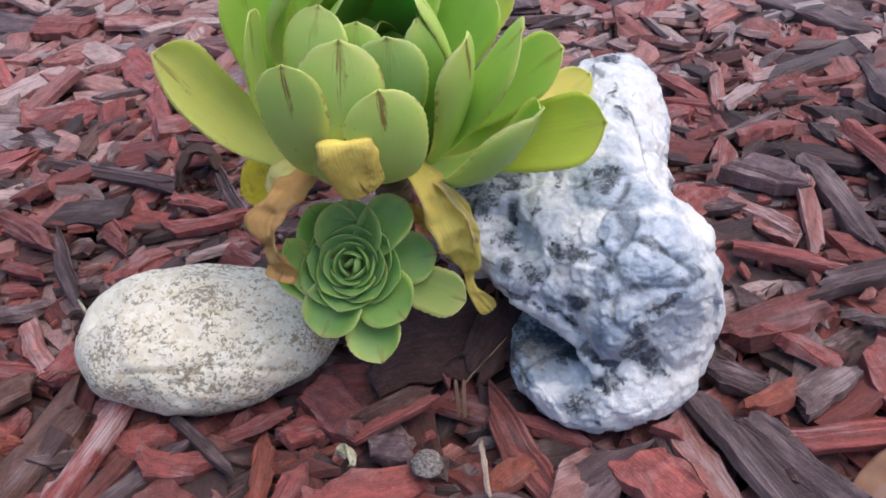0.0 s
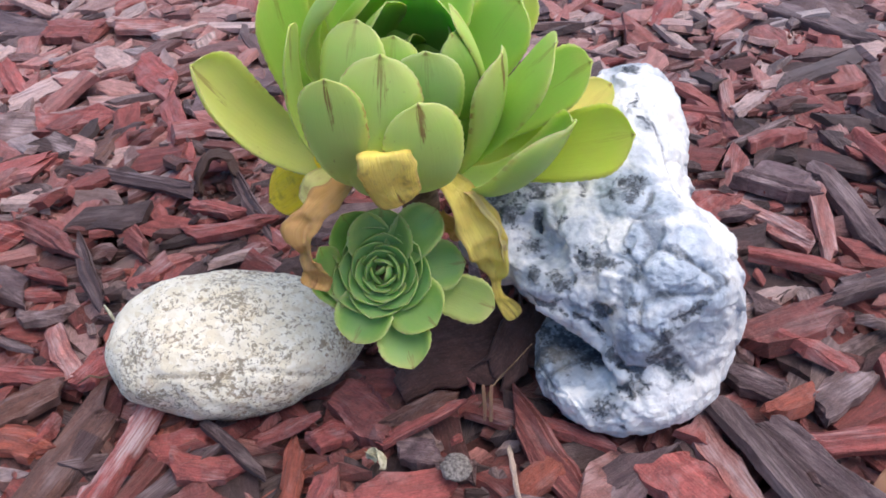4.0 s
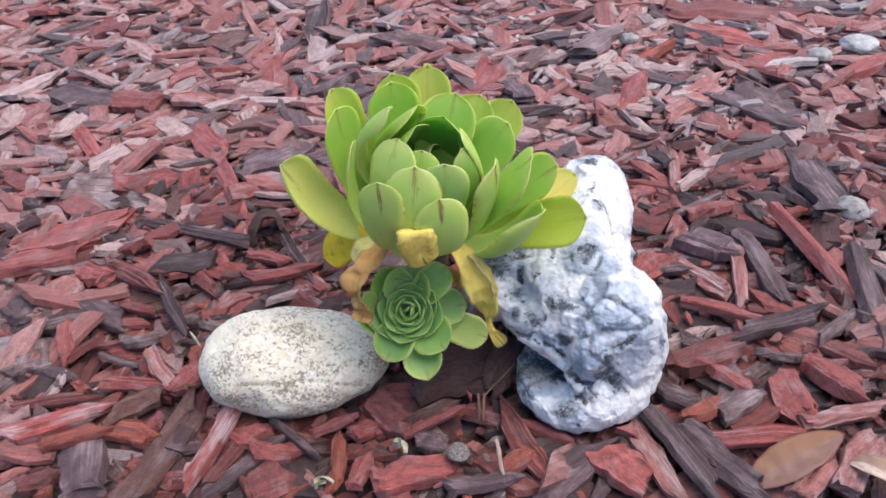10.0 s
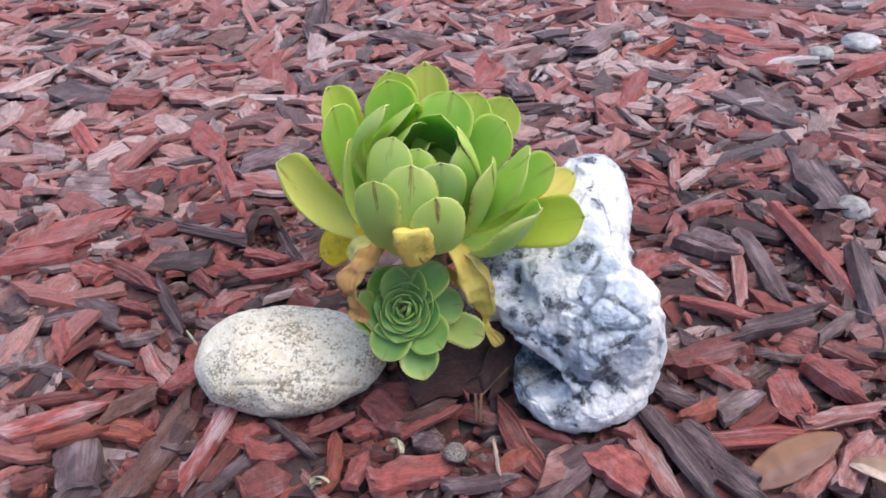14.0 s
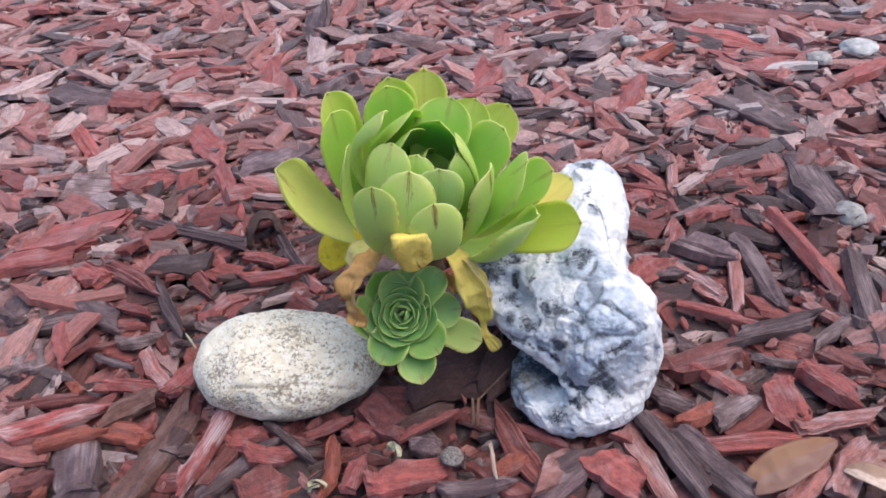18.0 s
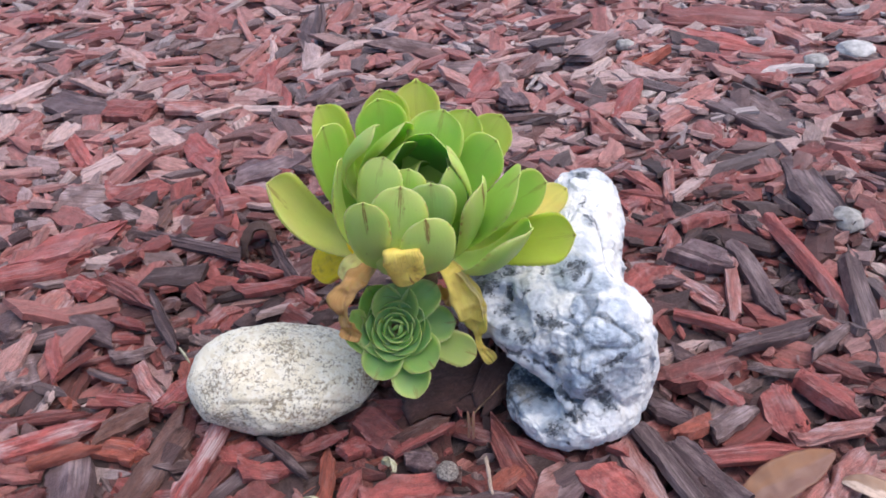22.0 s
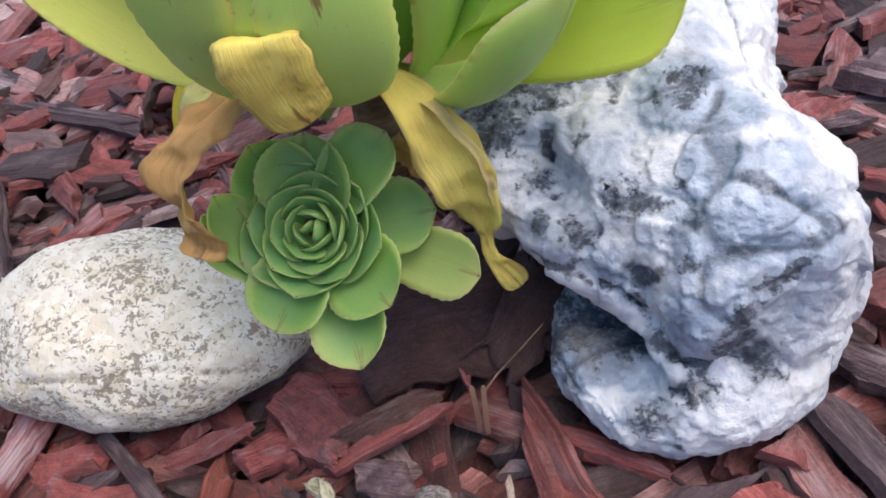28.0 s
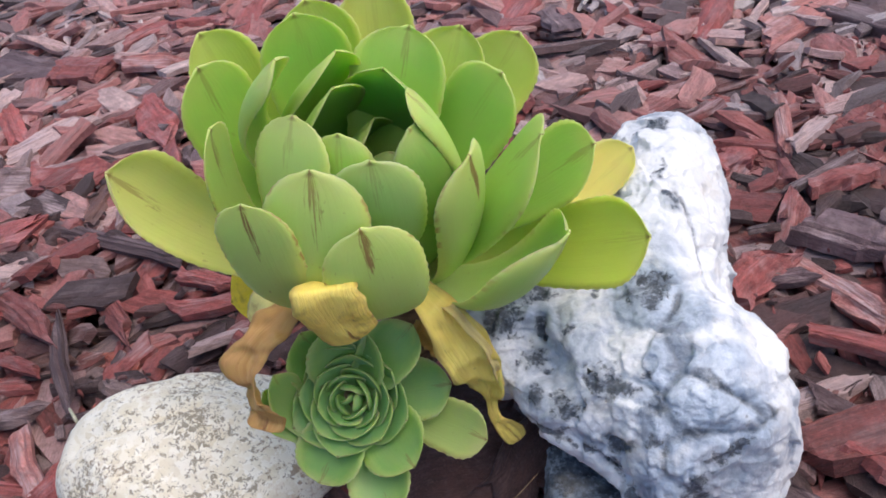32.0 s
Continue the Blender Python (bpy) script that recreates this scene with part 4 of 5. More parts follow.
grow("withered_leaf", ribbon([(-0.034, 0.296, 0.099), (-0.048, 0.281, 0.108), (-0.058, 0.272, 0.109), (-0.064, 0.270, 0.102)], [0.008, 0.013, 0.014, 0.010],
     [(-0.2, -0.3, 1), (-0.4, -0.5, 1), (-0.6, -0.7, 0.6), (-1, -0.8, 0.2)], crinkle=0.0015, seed=25), M_DRY, (0.62, 0.60, 0.22), 0.1, plant, "small pale yellow drooping leaf")

# the small side rosette on its own stalk, turned to the front
HUB = Vector((-0.0360, 0.2560, 0.0745))
FACE = Vector((-0.06, -0.76, 0.65)).normalized()
EAST = (Vector((1, 0, 0)) - FACE * FACE.x).normalized()
NORTH = FACE.cross(EAST)
offset = grow("side_rosette", tube([(-0.022, 0.306, 0.035), (-0.030, 0.288, 0.050), HUB - FACE * 0.014, HUB - FACE * 0.004], [0.006, 0.006, 0.006, 0.004]), M_STEM, (1, 1, 1), 0, plant, "small tight green side rosette")
SMALL = (0.24, 0.42, 0.085)


def small_leaf(angle, reach, width, height, colour=SMALL, foot=-0.9, bow=0.1, cup=0.3, spoil=0.5):
    """A leaf of the side rosette: the way it points, its reach, width and lift of the tip in centimetres."""
    global leaf_count
    leaf_count += 1
    a = radians(angle)
    out = EAST * math.cos(a) + NORTH * math.sin(a)
    bm = spoon(HUB + FACE * (foot / 100) + out * 0.002, HUB + out * (reach / 100) + FACE * (height / 100), width / 100, FACE, bow, cup,
               neck=0.45, thick=0.0018, full=0.47, point=0.015, n=26, m=9, rnd=random.Random(leaf_count))
    ob = part("leaf", bm, M_LEAF, offset)
    ob.color = (*colour, spoil)


small_leaf(2, 3.45, 2.2, -1.0, (0.200, 0.361, 0.110), bow=0.08)
small_leaf(-23, 4.9, 2.0, -0.83, (0.352, 0.464, 0.129), bow=0.13, cup=0.2)
small_leaf(-77, 4.2, 2.3, -0.13, (0.232, 0.396, 0.110), bow=0.12, cup=0.35)
small_leaf(-49, 3.15, 2.6, 0.25, (0.200, 0.370, 0.092), bow=0.09, cup=0.2)
small_leaf(-118, 3.2, 2.4, -0.3, (0.176, 0.344, 0.083), bow=0.02, cup=0.4)
small_leaf(120, 2.9, 2.6, 0.1, (0.192, 0.361, 0.074), bow=0.06, cup=0.35)
small_leaf(190, 2.5, 1.8, -0.4, (0.184, 0.344, 0.083), cup=0.4)
# two leaves on its side stand edge on
for east, width in ((-2.35, 1.5), (-2.75, 1.7)):
    blade = spoon(HUB + EAST * (east * 0.007) - NORTH * 0.012 - FACE * 0.004, HUB + EAST * (east / 100) + NORTH * (0.012 if width < 1.6 else 0.007) + FACE * 0.008, width / 100, EAST * 0.75 + FACE * 0.65 + NORTH * 0.1, 0.12, 0.3,
                  neck=0.45, thick=0.0018, full=0.47, point=0.03, n=16, m=9, rnd=random.Random(int(width * 10)))
    part("leaf", blade, M_LEAF, offset).color = (0.232, 0.396, 0.101, 0.3)
small_leaf(86, 2.65, 2.7, 0.05, (0.152, 0.310, 0.074), bow=-0.06, cup=0.4)
small_leaf(44, 3.45, 2.0, 0.0, (0.176, 0.344, 0.092), bow=-0.06, cup=0.37)
for i in range(24):
    f = i / 23
    small_leaf(200 + 137.5 * i, 2.1 * (1 - f) ** 0.9 + 0.10, 2.2 * (1 - f) ** 0.75 + 0.45, 0.12 + 0.22 * f ** 0.8, (0.16 + 0.07 * f, 0.345 + 0.09 * f, 0.115 + 0.03 * f), foot=-1.0 + 0.45 * f, bow=0.14, cup=0.22, spoil=0.0)


# ---- single things lying round the plant ----
def slab(length, width, thick, ragged, seed, nx=14, ny=9):
    """A flat piece of bark with an uneven outline and a rough face."""
    bm = bmesh.new()
    layer = bm.loops.layers.uv.new("uv")
    where = {}
    skins = []
    for side in (1, -1):
        skin = []
        for i in range(nx + 1):
            row = []
            for j in range(ny + 1):
                u, v = i / nx - 0.5, j / ny - 0.5
                q = Vector((u * 3 + seed, v * 2, 0))
                x = u * length * (1 + ragged * noise.noise(Vector((seed, v * 6, 1.5))))
                y = v * width * (1 + ragged * noise.noise(Vector((u * 5, seed, 3.1 + 2 * (v > 0)))))
                z = side * thick / 2 * (0.55 if i in (0, nx) or j in (0, ny) else 1) + thick * 0.5 * noise.noise(q * 2.2)
                p = bm.verts.new((x, y, z))
                where[p] = (u * length, v * width)
                row.append(p)
            skin.append(row)
        skins.append(skin)
    top, low = skins
    quads = []
    for i in range(nx):
        for j in range(ny):
            quads.append((top[i][j], top[i + 1][j], top[i + 1][j + 1], top[i][j + 1]))
            quads.append((low[i][j], low[i][j + 1], low[i + 1][j + 1], low[i + 1][j]))
    for i in range(nx):
        quads.append((top[i][0], low[i][0], low[i + 1][0], top[i + 1][0]))
        quads.append((top[i][ny], top[i + 1][ny], low[i + 1][ny], low[i][ny]))
    for j in range(ny):
        quads.append((top[0][j], top[0][j + 1], low[0][j + 1], low[0][j]))
        quads.append((top[nx][j], low[nx][j], low[nx][j + 1], top[nx][j + 1]))
    for q in quads:
        for loop in bm.faces.new(q).loops:
            loop[layer].uv = where[loop.vert]
    bmesh.ops.recalc_face_normals(bm, faces=bm.faces[:])
    return bm


def lay(name, bm, mat, m, colour, spoil, label, category, group=""):
    ob = tagged(new(name, mesh_of(name, bm, mat)), label, category, group)
    ob.matrix_basis = m
    ob.color = (*colour, spoil)
    return ob


lay("bark_slab", slab(0.066, 0.050, 0.006, 0.35, 2.0), M_WOOD, pose(-0.004, 0.279, 0.012, 27, -3, 9), (0.11, 0.048, 0.040), 0.05, "dark brown slab of bark under the side rosette", "bark")
lay("bark_slab", slab(0.040, 0.020, 0.005, 0.5, 6.0), M_WOOD, pose(0.022, 0.270, 0.013, 35, -28, 48), (0.10, 0.045, 0.038), 0.05, "dark brown splinter of bark leaning on the rock", "bark")
lay("root_fibre", tube([(0.000, 0.2343, 0.009), (0.004, 0.237, 0.012), (0.006, 0.240, 0.014), (0.010, 0.243, 0.017), (0.018, 0.246, 0.024), (0.026, 0.2494, 0.031)], [0.0003, 0.0004, 0.0004, 0.0004, 0.0003, 0.0002], 6), M_STEM, Matrix(), (1, 1, 1), 0, "thin tan root fibre curling up beside the rock", "root")
for k, (x, y) in enumerate(((0.0022, 0.2325), (0.0048, 0.2320))):
    lay("dry_stalk", ribbon([(x, y, 0.002), (x + 0.0004, y + 0.0005, 0.012), (x + 0.001 * k, y + 0.002, 0.024)], [0.0016, 0.0017, 0.0011], [(0.2, -1, 0.4), (0.1, -1, 0.4), (0.3, -1, 0.4)], thick=0.0008, crinkle=0.0004, seed=50 + k),
        M_DRY, Matrix(), (0.36, 0.19, 0.15), 0.2, "thin pale broken stalk standing in the mulch", "stalk", "stalks by the rock")
lay("pale_quill", tube([(-0.1890, 0.319, 0.016), (-0.1855, 0.3145, 0.0145), (-0.1810, 0.3085, 0.011)], [0.0005, 0.0009, 0.0007], 8), M_LICHEN, Matrix(), (1, 1, 1), 0, "thin whitish quill lying beside the granite cobble", "quill")
lay("root_fibre", tube([(-0.190, 0.270, 0.010), (-0.184, 0.2715, 0.013), (-0.178, 0.2705, 0.012), (-0.172, 0.2730, 0.012)], [0.0003, 0.0006, 0.0005, 0.0003], 6), M_STEM, Matrix(), (1, 1, 1), 0, "thin brown root fibre at the end of the cobble", "root")
lay("bark_curl", ribbon([(-0.163, 0.434, 0.004), (-0.160, 0.446, 0.014), (-0.153, 0.456, 0.018), (-0.145, 0.458, 0.014), (-0.140, 0.449, 0.006)], [0.016, 0.022, 0.024, 0.020, 0.012], [(-1, 0, 0.4), (-0.8, 0.3, 0.9), (0, 0.4, 1), (0.7, 0.4, 0.8), (1, 0, 0.3)], thick=0.0016, crinkle=0.002, seed=61),
    M_WOOD, Matrix(), (0.11, 0.052, 0.036), 0.1, "curled brown strip of dry bark behind the succulent", "bark")
lay("bark_strip", slab(0.023, 0.0022, 0.0012, 0.5, 8.0, 8, 3), M_WOOD, pose(0.011, 0.1985, 0.0095, 8, -4, 92), (0.55, 0.42, 0.33), 0.8, "thin pale strip of inner bark on the chips", "bark")
lay("fallen_leaf", ribbon([(0.150, 0.172, 0.004), (0.168, 0.178, 0.009), (0.190, 0.187, 0.010), (0.210, 0.197, 0.007)], [0.012, 0.022, 0.018, 0.004], [(0, -0.3, 1), (-0.1, -0.3, 1), (0, -0.2, 1), (0.1, -0.2, 1)], crinkle=0.001, fold=0.25, seed=31),
    M_FALLEN, Matrix(), (0.21, 0.105, 0.08), 0.5, "dry tan-brown fallen leaf on the wood chips", "leaf")
lay("fallen_leaf", ribbon([(0.206, 0.178, 0.007), (0.214, 0.172, 0.010), (0.226, 0.163, 0.010), (0.238, 0.155, 0.007)], [0.004, 0.012, 0.013, 0.004], [(0, -0.3, 1), (-0.1, -0.3, 1), (0, -0.2, 1), (0.1, -0.2, 1)], crinkle=0.001, fold=0.2, seed=37),
    M_FALLEN, Matrix(), (0.62, 0.47, 0.38), 0.1, "pale dry fallen leaf on the wood chips", "leaf")


def pebble(x, y, z, r, flat, seed):
    bm = bmesh.new()
    bmesh.ops.create_icosphere(bm, subdivisions=4, radius=1)
    for v in bm.verts:
        v.co *= r * (1 + (0.25 * noise.noise(v.co * 9) if flat == 0.6 and r < 0.01 else 0) + 0.22 * noise.noise(v.co * 1.4 + Vector((seed, 0, 0))) + 0.06 * noise.noise(v.co * 5 + Vector((seed, 0, 0))))
        v.co.z *= flat
    return bm, Matrix.Translation((x, y, z))


for name, x, y, z, r, flat, mat, label in (
        ("pebble", 0.322, 0.420, 0.008, 0.0135, 0.7, M_PEBBLE, "small light grey rounded pebble in the mulch"),
        ("pebble", 0.239, 0.812, 0.006, 0.011, 0.6, M_PEBBLE, "small grey pebble far back in the mulch"),
        ("pebble", 0.489, 0.748, 0.007, 0.020, 0.42, M_PALE, "whitish rounded stone far back in the mulch"),
        ("pebble", 0.434, 0.728, 0.007, 0.014, 0.4, M_PEBBLE, "flat pale blue-grey stone in the mulch"),
        ("clod", -0.0125, 0.205, 0.0070, 0.0064, 0.55, M_GRIT, "grey gritty clod among the wood chips")):
    bm, m = pebble(x, y, z, r, flat, x * 40)
    lay(name, bm, mat, m, (1, 1, 1), 0, label, "pebble" if name == "pebble" else "clod")
for lx, ly, turn in ((0.0, 0.0, 0), (-0.0446, -0.0235, 60)):
    lay("lichen_scrap", ribbon([(-0.050, 0.218, 0.003), (-0.048, 0.2155, 0.008), (-0.0455, 0.214, 0.006), (-0.044, 0.2115, 0.009), (-0.0435, 0.2085, 0.004)], [0.004, 0.007, 0.004, 0.006, 0.003], [(0, -0.3, 1), (0.5, -0.3, 1), (-0.4, -0.2, 1), (0.5, -0.2, 1), (0, -0.5, 1)], crinkle=0.006, fold=0.4, seed=41),
        M_LICHEN, Matrix.Translation((lx - 0.047, ly + 0.2135, 0.003)) @ Matrix.Rotation(radians(turn), 4, "Z") @ Matrix.Diagonal((0.8, 0.8, 0.6, 1.0)) @ Matrix.Translation((0.047, -0.2135, 0.0)), (1, 1, 1), 0, "pale yellow-green scrap of lichen on the chips", "lichen")


# ---- the mulch ----
def chip_shape(rnd):
    """One split piece of wood, 1 long, 1 wide and 1 thick: slanted or pointed ends, uneven faces, a bend."""
    stations = [-0.5, -0.5 + rnd.uniform(0.1, 0.28), rnd.uniform(-0.1, 0.15), 0.5 - rnd.uniform(0.1, 0.28), 0.5]
    slant0, slant1, bend = rnd.uniform(-0.2, 0.2), rnd.uniform(-0.2, 0.2), rnd.uniform(-0.6, 0.6)
    ends = [rnd.choice((0.45, 0.7, 0.85, 0.98)), rnd.uniform(0.78, 1), rnd.uniform(0.85, 1.05), rnd.uniform(0.75, 1), rnd.choice((0.3, 0.6, 0.82, 0.98))]
    verts, uvs = [], []
    ridge = rnd.uniform(-0.3, 0.3)
    for x, w in zip(stations, ends):
        s = slant0 if x < -0.4 else slant1 if x > 0.4 else 0
        mid = rnd.uniform(-0.12, 0.12) + (rnd.uniform(-0.2, 0.2) if abs(x) > 0.4 else 0) * (1 - w)
        lift = bend * (0.25 - x * x) * 2
        for y, z in ((-0.5, -0.5), (-0.5, rnd.uniform(0.05, 0.4)), (ridge, rnd.uniform(0.38, 0.55)), (0.5, rnd.uniform(0.05, 0.4)), (0.45, -0.5)):
            verts.append((x + s * y * 2, mid + y * w, (z * (0.55 + 0.45 * w)) + lift))
    faces = []
    for i in range(4):
        for j in range(5):
            a, b = 5 * i + j, 5 * i + (j + 1) % 5
            faces.append((a, b, b + 5, a + 5))
    faces += [(4, 3, 2, 1, 0), (20, 21, 22, 23, 24)]
    return np.array(verts), faces


def rough_chip(rnd):
    """A finer split piece for the ones seen closest: ridged along its fibres, with ragged sides and splintered ends."""
    verts, faces = chip_shape(rnd)
    old = verts.reshape(5, 5, 3)
    count, tops = 13, 11
    ridge = [rnd.gauss(0, 0.075) for _ in range(tops)]
    out = [[rnd.gauss(0, 0.035) for _ in range(tops)] for _ in range(2)]
    rows = []
    for i in range(count):
        x = 4 * i / (count - 1)
        k = min(int(x), 3)
        row = old[k] * (1 - (x - k)) + old[k + 1] * (x - k)
        top = []
        for j in range(tops):
            s = 3 * j / (tops - 1) - 0.5
            s = min(max(s, 0.0), 2.0)
            m = min(int(s), 1)
            p = row[1 + m] * (1 - (s - m)) + row[2 + m] * (s - m)
            top.append(p + np.array([0, 0, ridge[j] + rnd.gauss(0, 0.035)]))
        top = np.array(top)
        top[0, 2] -= 0.25
        top[-1, 2] -= 0.25
        row = np.concatenate([row[:1], top, row[4:]])
        half = len(row) // 2
        row[:half, 1] += rnd.gauss(0, 0.03) * np.linspace(1, 0.2, half)
        row[-half:, 1] += rnd.gauss(0, 0.03) * np.linspace(0.2, 1, half)
        if i in (0, count - 1):
            row[1:-1, 0] += np.array(out[i > 0])
        rows.append(row)
    w = tops + 2
    faces = [(w * i + j, w * i + (j + 1) % w, w * i + w + (j + 1) % w, w * i + w + j) for i in range(count - 1) for j in range(w)]
    last = w * (count - 1)
    return np.concatenate(rows), faces + [tuple(range(w - 1, -1, -1)), tuple(range(last, last + w))]


SHAPES = [chip_shape(random.Random(100 + i)) for i in range(30)]


def chip_mesh(i, aspect):
    """A shared mesh of one shape, its fibres mapped at true scale for a piece 5 cm long."""
    verts, faces = rough_chip(random.Random(300 + i))
    me = bpy.data.meshes.new("wood_chip")
    me.from_pydata([tuple(v) for v in verts], [], faces)
    layer = me.uv_layers.new(name="uv")
    for loop in me.loops:
        v = me.vertices[loop.vertex_index].co
        layer.data[loop.index].uv = (v.x * 0.05, (v.y + v.z * 0.35) * aspect)
    me.materials.append(M_WOOD)
    return me


CHIP_MESHES = [chip_mesh(i, 0.016) for i in range(30)]
DYES = {"r": (0.37, 0.088, 0.080, 0.35), "o": (0.40, 0.095, 0.060, 0.2), "p": (0.44, 0.17, 0.15, 0.7), "w": (0.52, 0.36, 0.34, 1.0), "q": (0.40, 0.085, 0.078, 1.0), "t": (0.15, 0.065, 0.05, 0.3),
        "b": (0.23, 0.058, 0.052, 0.25), "d": (0.092, 0.056, 0.064, 0.35), "v": (0.135, 0.082, 0.094, 0.4), "g": (0.18, 0.115, 0.115, 0.6)}
mulch = tagged(new("mulch_bed"), "bed of red, brown and grey shredded wood chips", "mulch", kind="structure")
pick = random.Random(5)
placed = []


def chip(dye, x, y, yaw, length, width, z=None, thick=None, pitch=None, roll=None):
    """A single wood chip lying on the bed; metres and degrees."""
    i = pick.randrange(30)
    ob = new("wood_chip", CHIP_MESHES[i])
    ob.parent = mulch
    thick = thick or min(0.0105, 0.003 + 0.34 * width) * pick.uniform(0.75, 1.2)
    z = pick.uniform(-0.001, 0.007) if z is None else z
    turn = Euler((radians(pick.gauss(0, 12) if roll is None else roll), radians(pick.gauss(0, 5) if pitch is None else pitch), radians(yaw)))
    ob.matrix_local = Matrix.LocRotScale((x, y, z), turn, (length * 1.04, width * 1.08, thick))
    k = pick.uniform(0.85, 1.15)
    c = DYES[dye]
    ob.color = (c[0] * k, c[1] * k, c[2] * k, c[3])
    placed.append((x, y))
    return ob


chip("r", -0.3256, 0.4774, 4, 0.0890, 0.0500)
chip("t", -0.2997, 0.4863, 8, 0.0328, 0.0207)
chip("r", -0.3325, 0.4359, 18, 0.0643, 0.0304)
chip("d", -0.2305, 0.4711, -30, 0.1310, 0.0105)
chip("g", -0.2564, 0.4548, 42, 0.0487, 0.0135)
chip("r", -0.2847, 0.5462, -7, 0.0514, 0.0398)
chip("g", -0.3258, 0.5430, 3, 0.0397, 0.0355)
chip("t", -0.2468, 0.5252, 85, 0.0621, 0.0183)
chip("r", -0.1954, 0.5222, -70, 0.0964, 0.0181)
chip("v", -0.1651, 0.5864, 32, 0.0602, 0.0414)
chip("r", -0.2324, 0.6099, -55, 0.0627, 0.0264)
chip("b", -0.2554, 0.6433, 64, 0.0646, 0.0214)
chip("w", -0.3873, 0.6775, 93, 0.0588, 0.0213)
chip("p", -0.4359, 0.6898, 81, 0.0364, 0.0246)
chip("r", -0.3622, 0.6396, -59, 0.0612, 0.0170)
chip("w", -0.3181, 0.6099, 38, 0.0637, 0.0193)
chip("d", -0.3962, 0.7485, -17, 0.0693, 0.0511)
chip("b", -0.3335, 0.7232, -16, 0.0504, 0.0368)
chip("b", -0.4546, 0.9833, 3, 0.0984, 0.0646)
chip("g", -0.3593, 0.9096, 43, 0.0895, 0.0459)
chip("w", -0.4725, 0.7921, 53, 0.0739, 0.0353)
chip("w", -0.1379, 0.8199, -85, 0.0955, 0.0244)
chip("w", -0.1946, 0.8791, -81, 0.0675, 0.0141)
chip("d", -0.1467, 0.9356, -86, 0.1211, 0.0328)
chip("p", -0.2253, 0.9230, -68, 0.1228, 0.0101)
chip("r", -0.1932, 0.7829, 80, 0.0800, 0.0232)
chip("r", -0.1618, 0.7308, -84, 0.0771, 0.0137)
chip("d", -0.1211, 0.7399, 55, 0.0668, 0.0334)
chip("r", -0.2893, 0.8041, 65, 0.0714, 0.0172)
chip("r", -0.2426, 0.8017, -1, 0.0569, 0.0238)
chip("p", -0.2064, 0.6566, -41, 0.0626, 0.0146)
chip("r", -0.5565, 1.0559, -45, 0.0902, 0.0381)
chip("p", -0.2673, 0.7184, -5, 0.0519, 0.0201)
chip("t", -0.2611, 0.8947, 69, 0.0486, 0.0430)
chip("g", 0.2103, 0.8203, 56, 0.1239, 0.0346)
chip("w", 0.2324, 0.7314, 5, 0.0957, 0.0298)
chip("o", 0.2321, 0.7571, 24, 0.0958, 0.0187)
chip("r", 0.3707, 0.7425, -2, 0.0786, 0.0855)
chip("d", 0.3096, 0.6209, -60, 0.1139, 0.0328)
chip("g", 0.3363, 0.6383, -67, 0.0787, 0.0300)
chip("p", 0.2670, 0.6489, 36, 0.0872, 0.0346)
chip("r", 0.2026, 0.6713, 60, 0.0706, 0.0271)
chip("w", 0.1439, 0.6409, 30, 0.0270, 0.0312)
chip("r", 0.1449, 0.6694, -64, 0.0704, 0.0116)
chip("w", 0.2178, 0.4943, 47, 0.0582, 0.0115)
chip("p", 0.2009, 0.4984, -102, 0.0605, 0.0100)
chip("r", 0.2114, 0.4411, 22, 0.0392, 0.0197)
chip("g", 0.2043, 0.4443, 29, 0.0540, 0.0066)
chip("r", 0.1643, 0.4792, 36, 0.0270, 0.0232)
chip("b", 0.2524, 0.4816, -65, 0.0468, 0.0380)
chip("d", 0.3168, 0.4698, -97, 0.1111, 0.0317)
chip("r", 0.2745, 0.3830, -84, 0.1061, 0.0270)
chip("p", 0.2560, 0.4350, -84, 0.0300, 0.0110)
chip("p", 0.4353, 0.8157, -74, 0.0933, 0.0239)
chip("b", 0.3775, 0.8710, -25, 0.1448, 0.0493)
chip("r", 0.3516, 0.8033, -26, 0.0785, 0.0366)
chip("r", 0.4608, 0.6872, 23, 0.0843, 0.0235)
chip("r", 0.0484, 0.7255, 59, 0.0730, 0.0349)
chip("v", 0.0877, 0.6934, -80, 0.0601, 0.0260)
chip("g", 0.0534, 0.7838, 7, 0.0610, 0.0330)
chip("d", 0.2277, 0.3639, -89, 0.0876, 0.0166)
chip("v", 0.1983, 0.3918, -41, 0.0398, 0.0254)
chip("r", 0.1471, 0.3695, 41, 0.0450, 0.0201)
chip("p", 0.1790, 0.3564, -72, 0.0571, 0.0154)
chip("p", 0.2070, 0.3512, -106, 0.0648, 0.0101)
chip("r", 0.1801, 0.3155, -35, 0.0522, 0.0100)
chip("d", 0.2147, 0.2971, 17, 0.0632, 0.0137)
chip("b", 0.1575, 0.2753, 9, 0.0501, 0.0287)
chip("r", 0.1633, 0.2536, -51, 0.0294, 0.0170)
chip("r", 0.1994, 0.2305, -85, 0.0425, 0.0241)
chip("r", 0.2273, 0.2429, -59, 0.0375, 0.0224)
chip("p", 0.2575, 0.3160, -63, 0.0401, 0.0108)
chip("d", 0.2916, 0.3239, -104, 0.1154, 0.0206)
chip("r", 0.1657, 0.2015, 0, 0.0576, 0.0115)
chip("p", 0.2178, 0.2114, 10, 0.0509, 0.0095)
chip("g", 0.1622, 0.2291, 28, 0.0334, 0.0148)
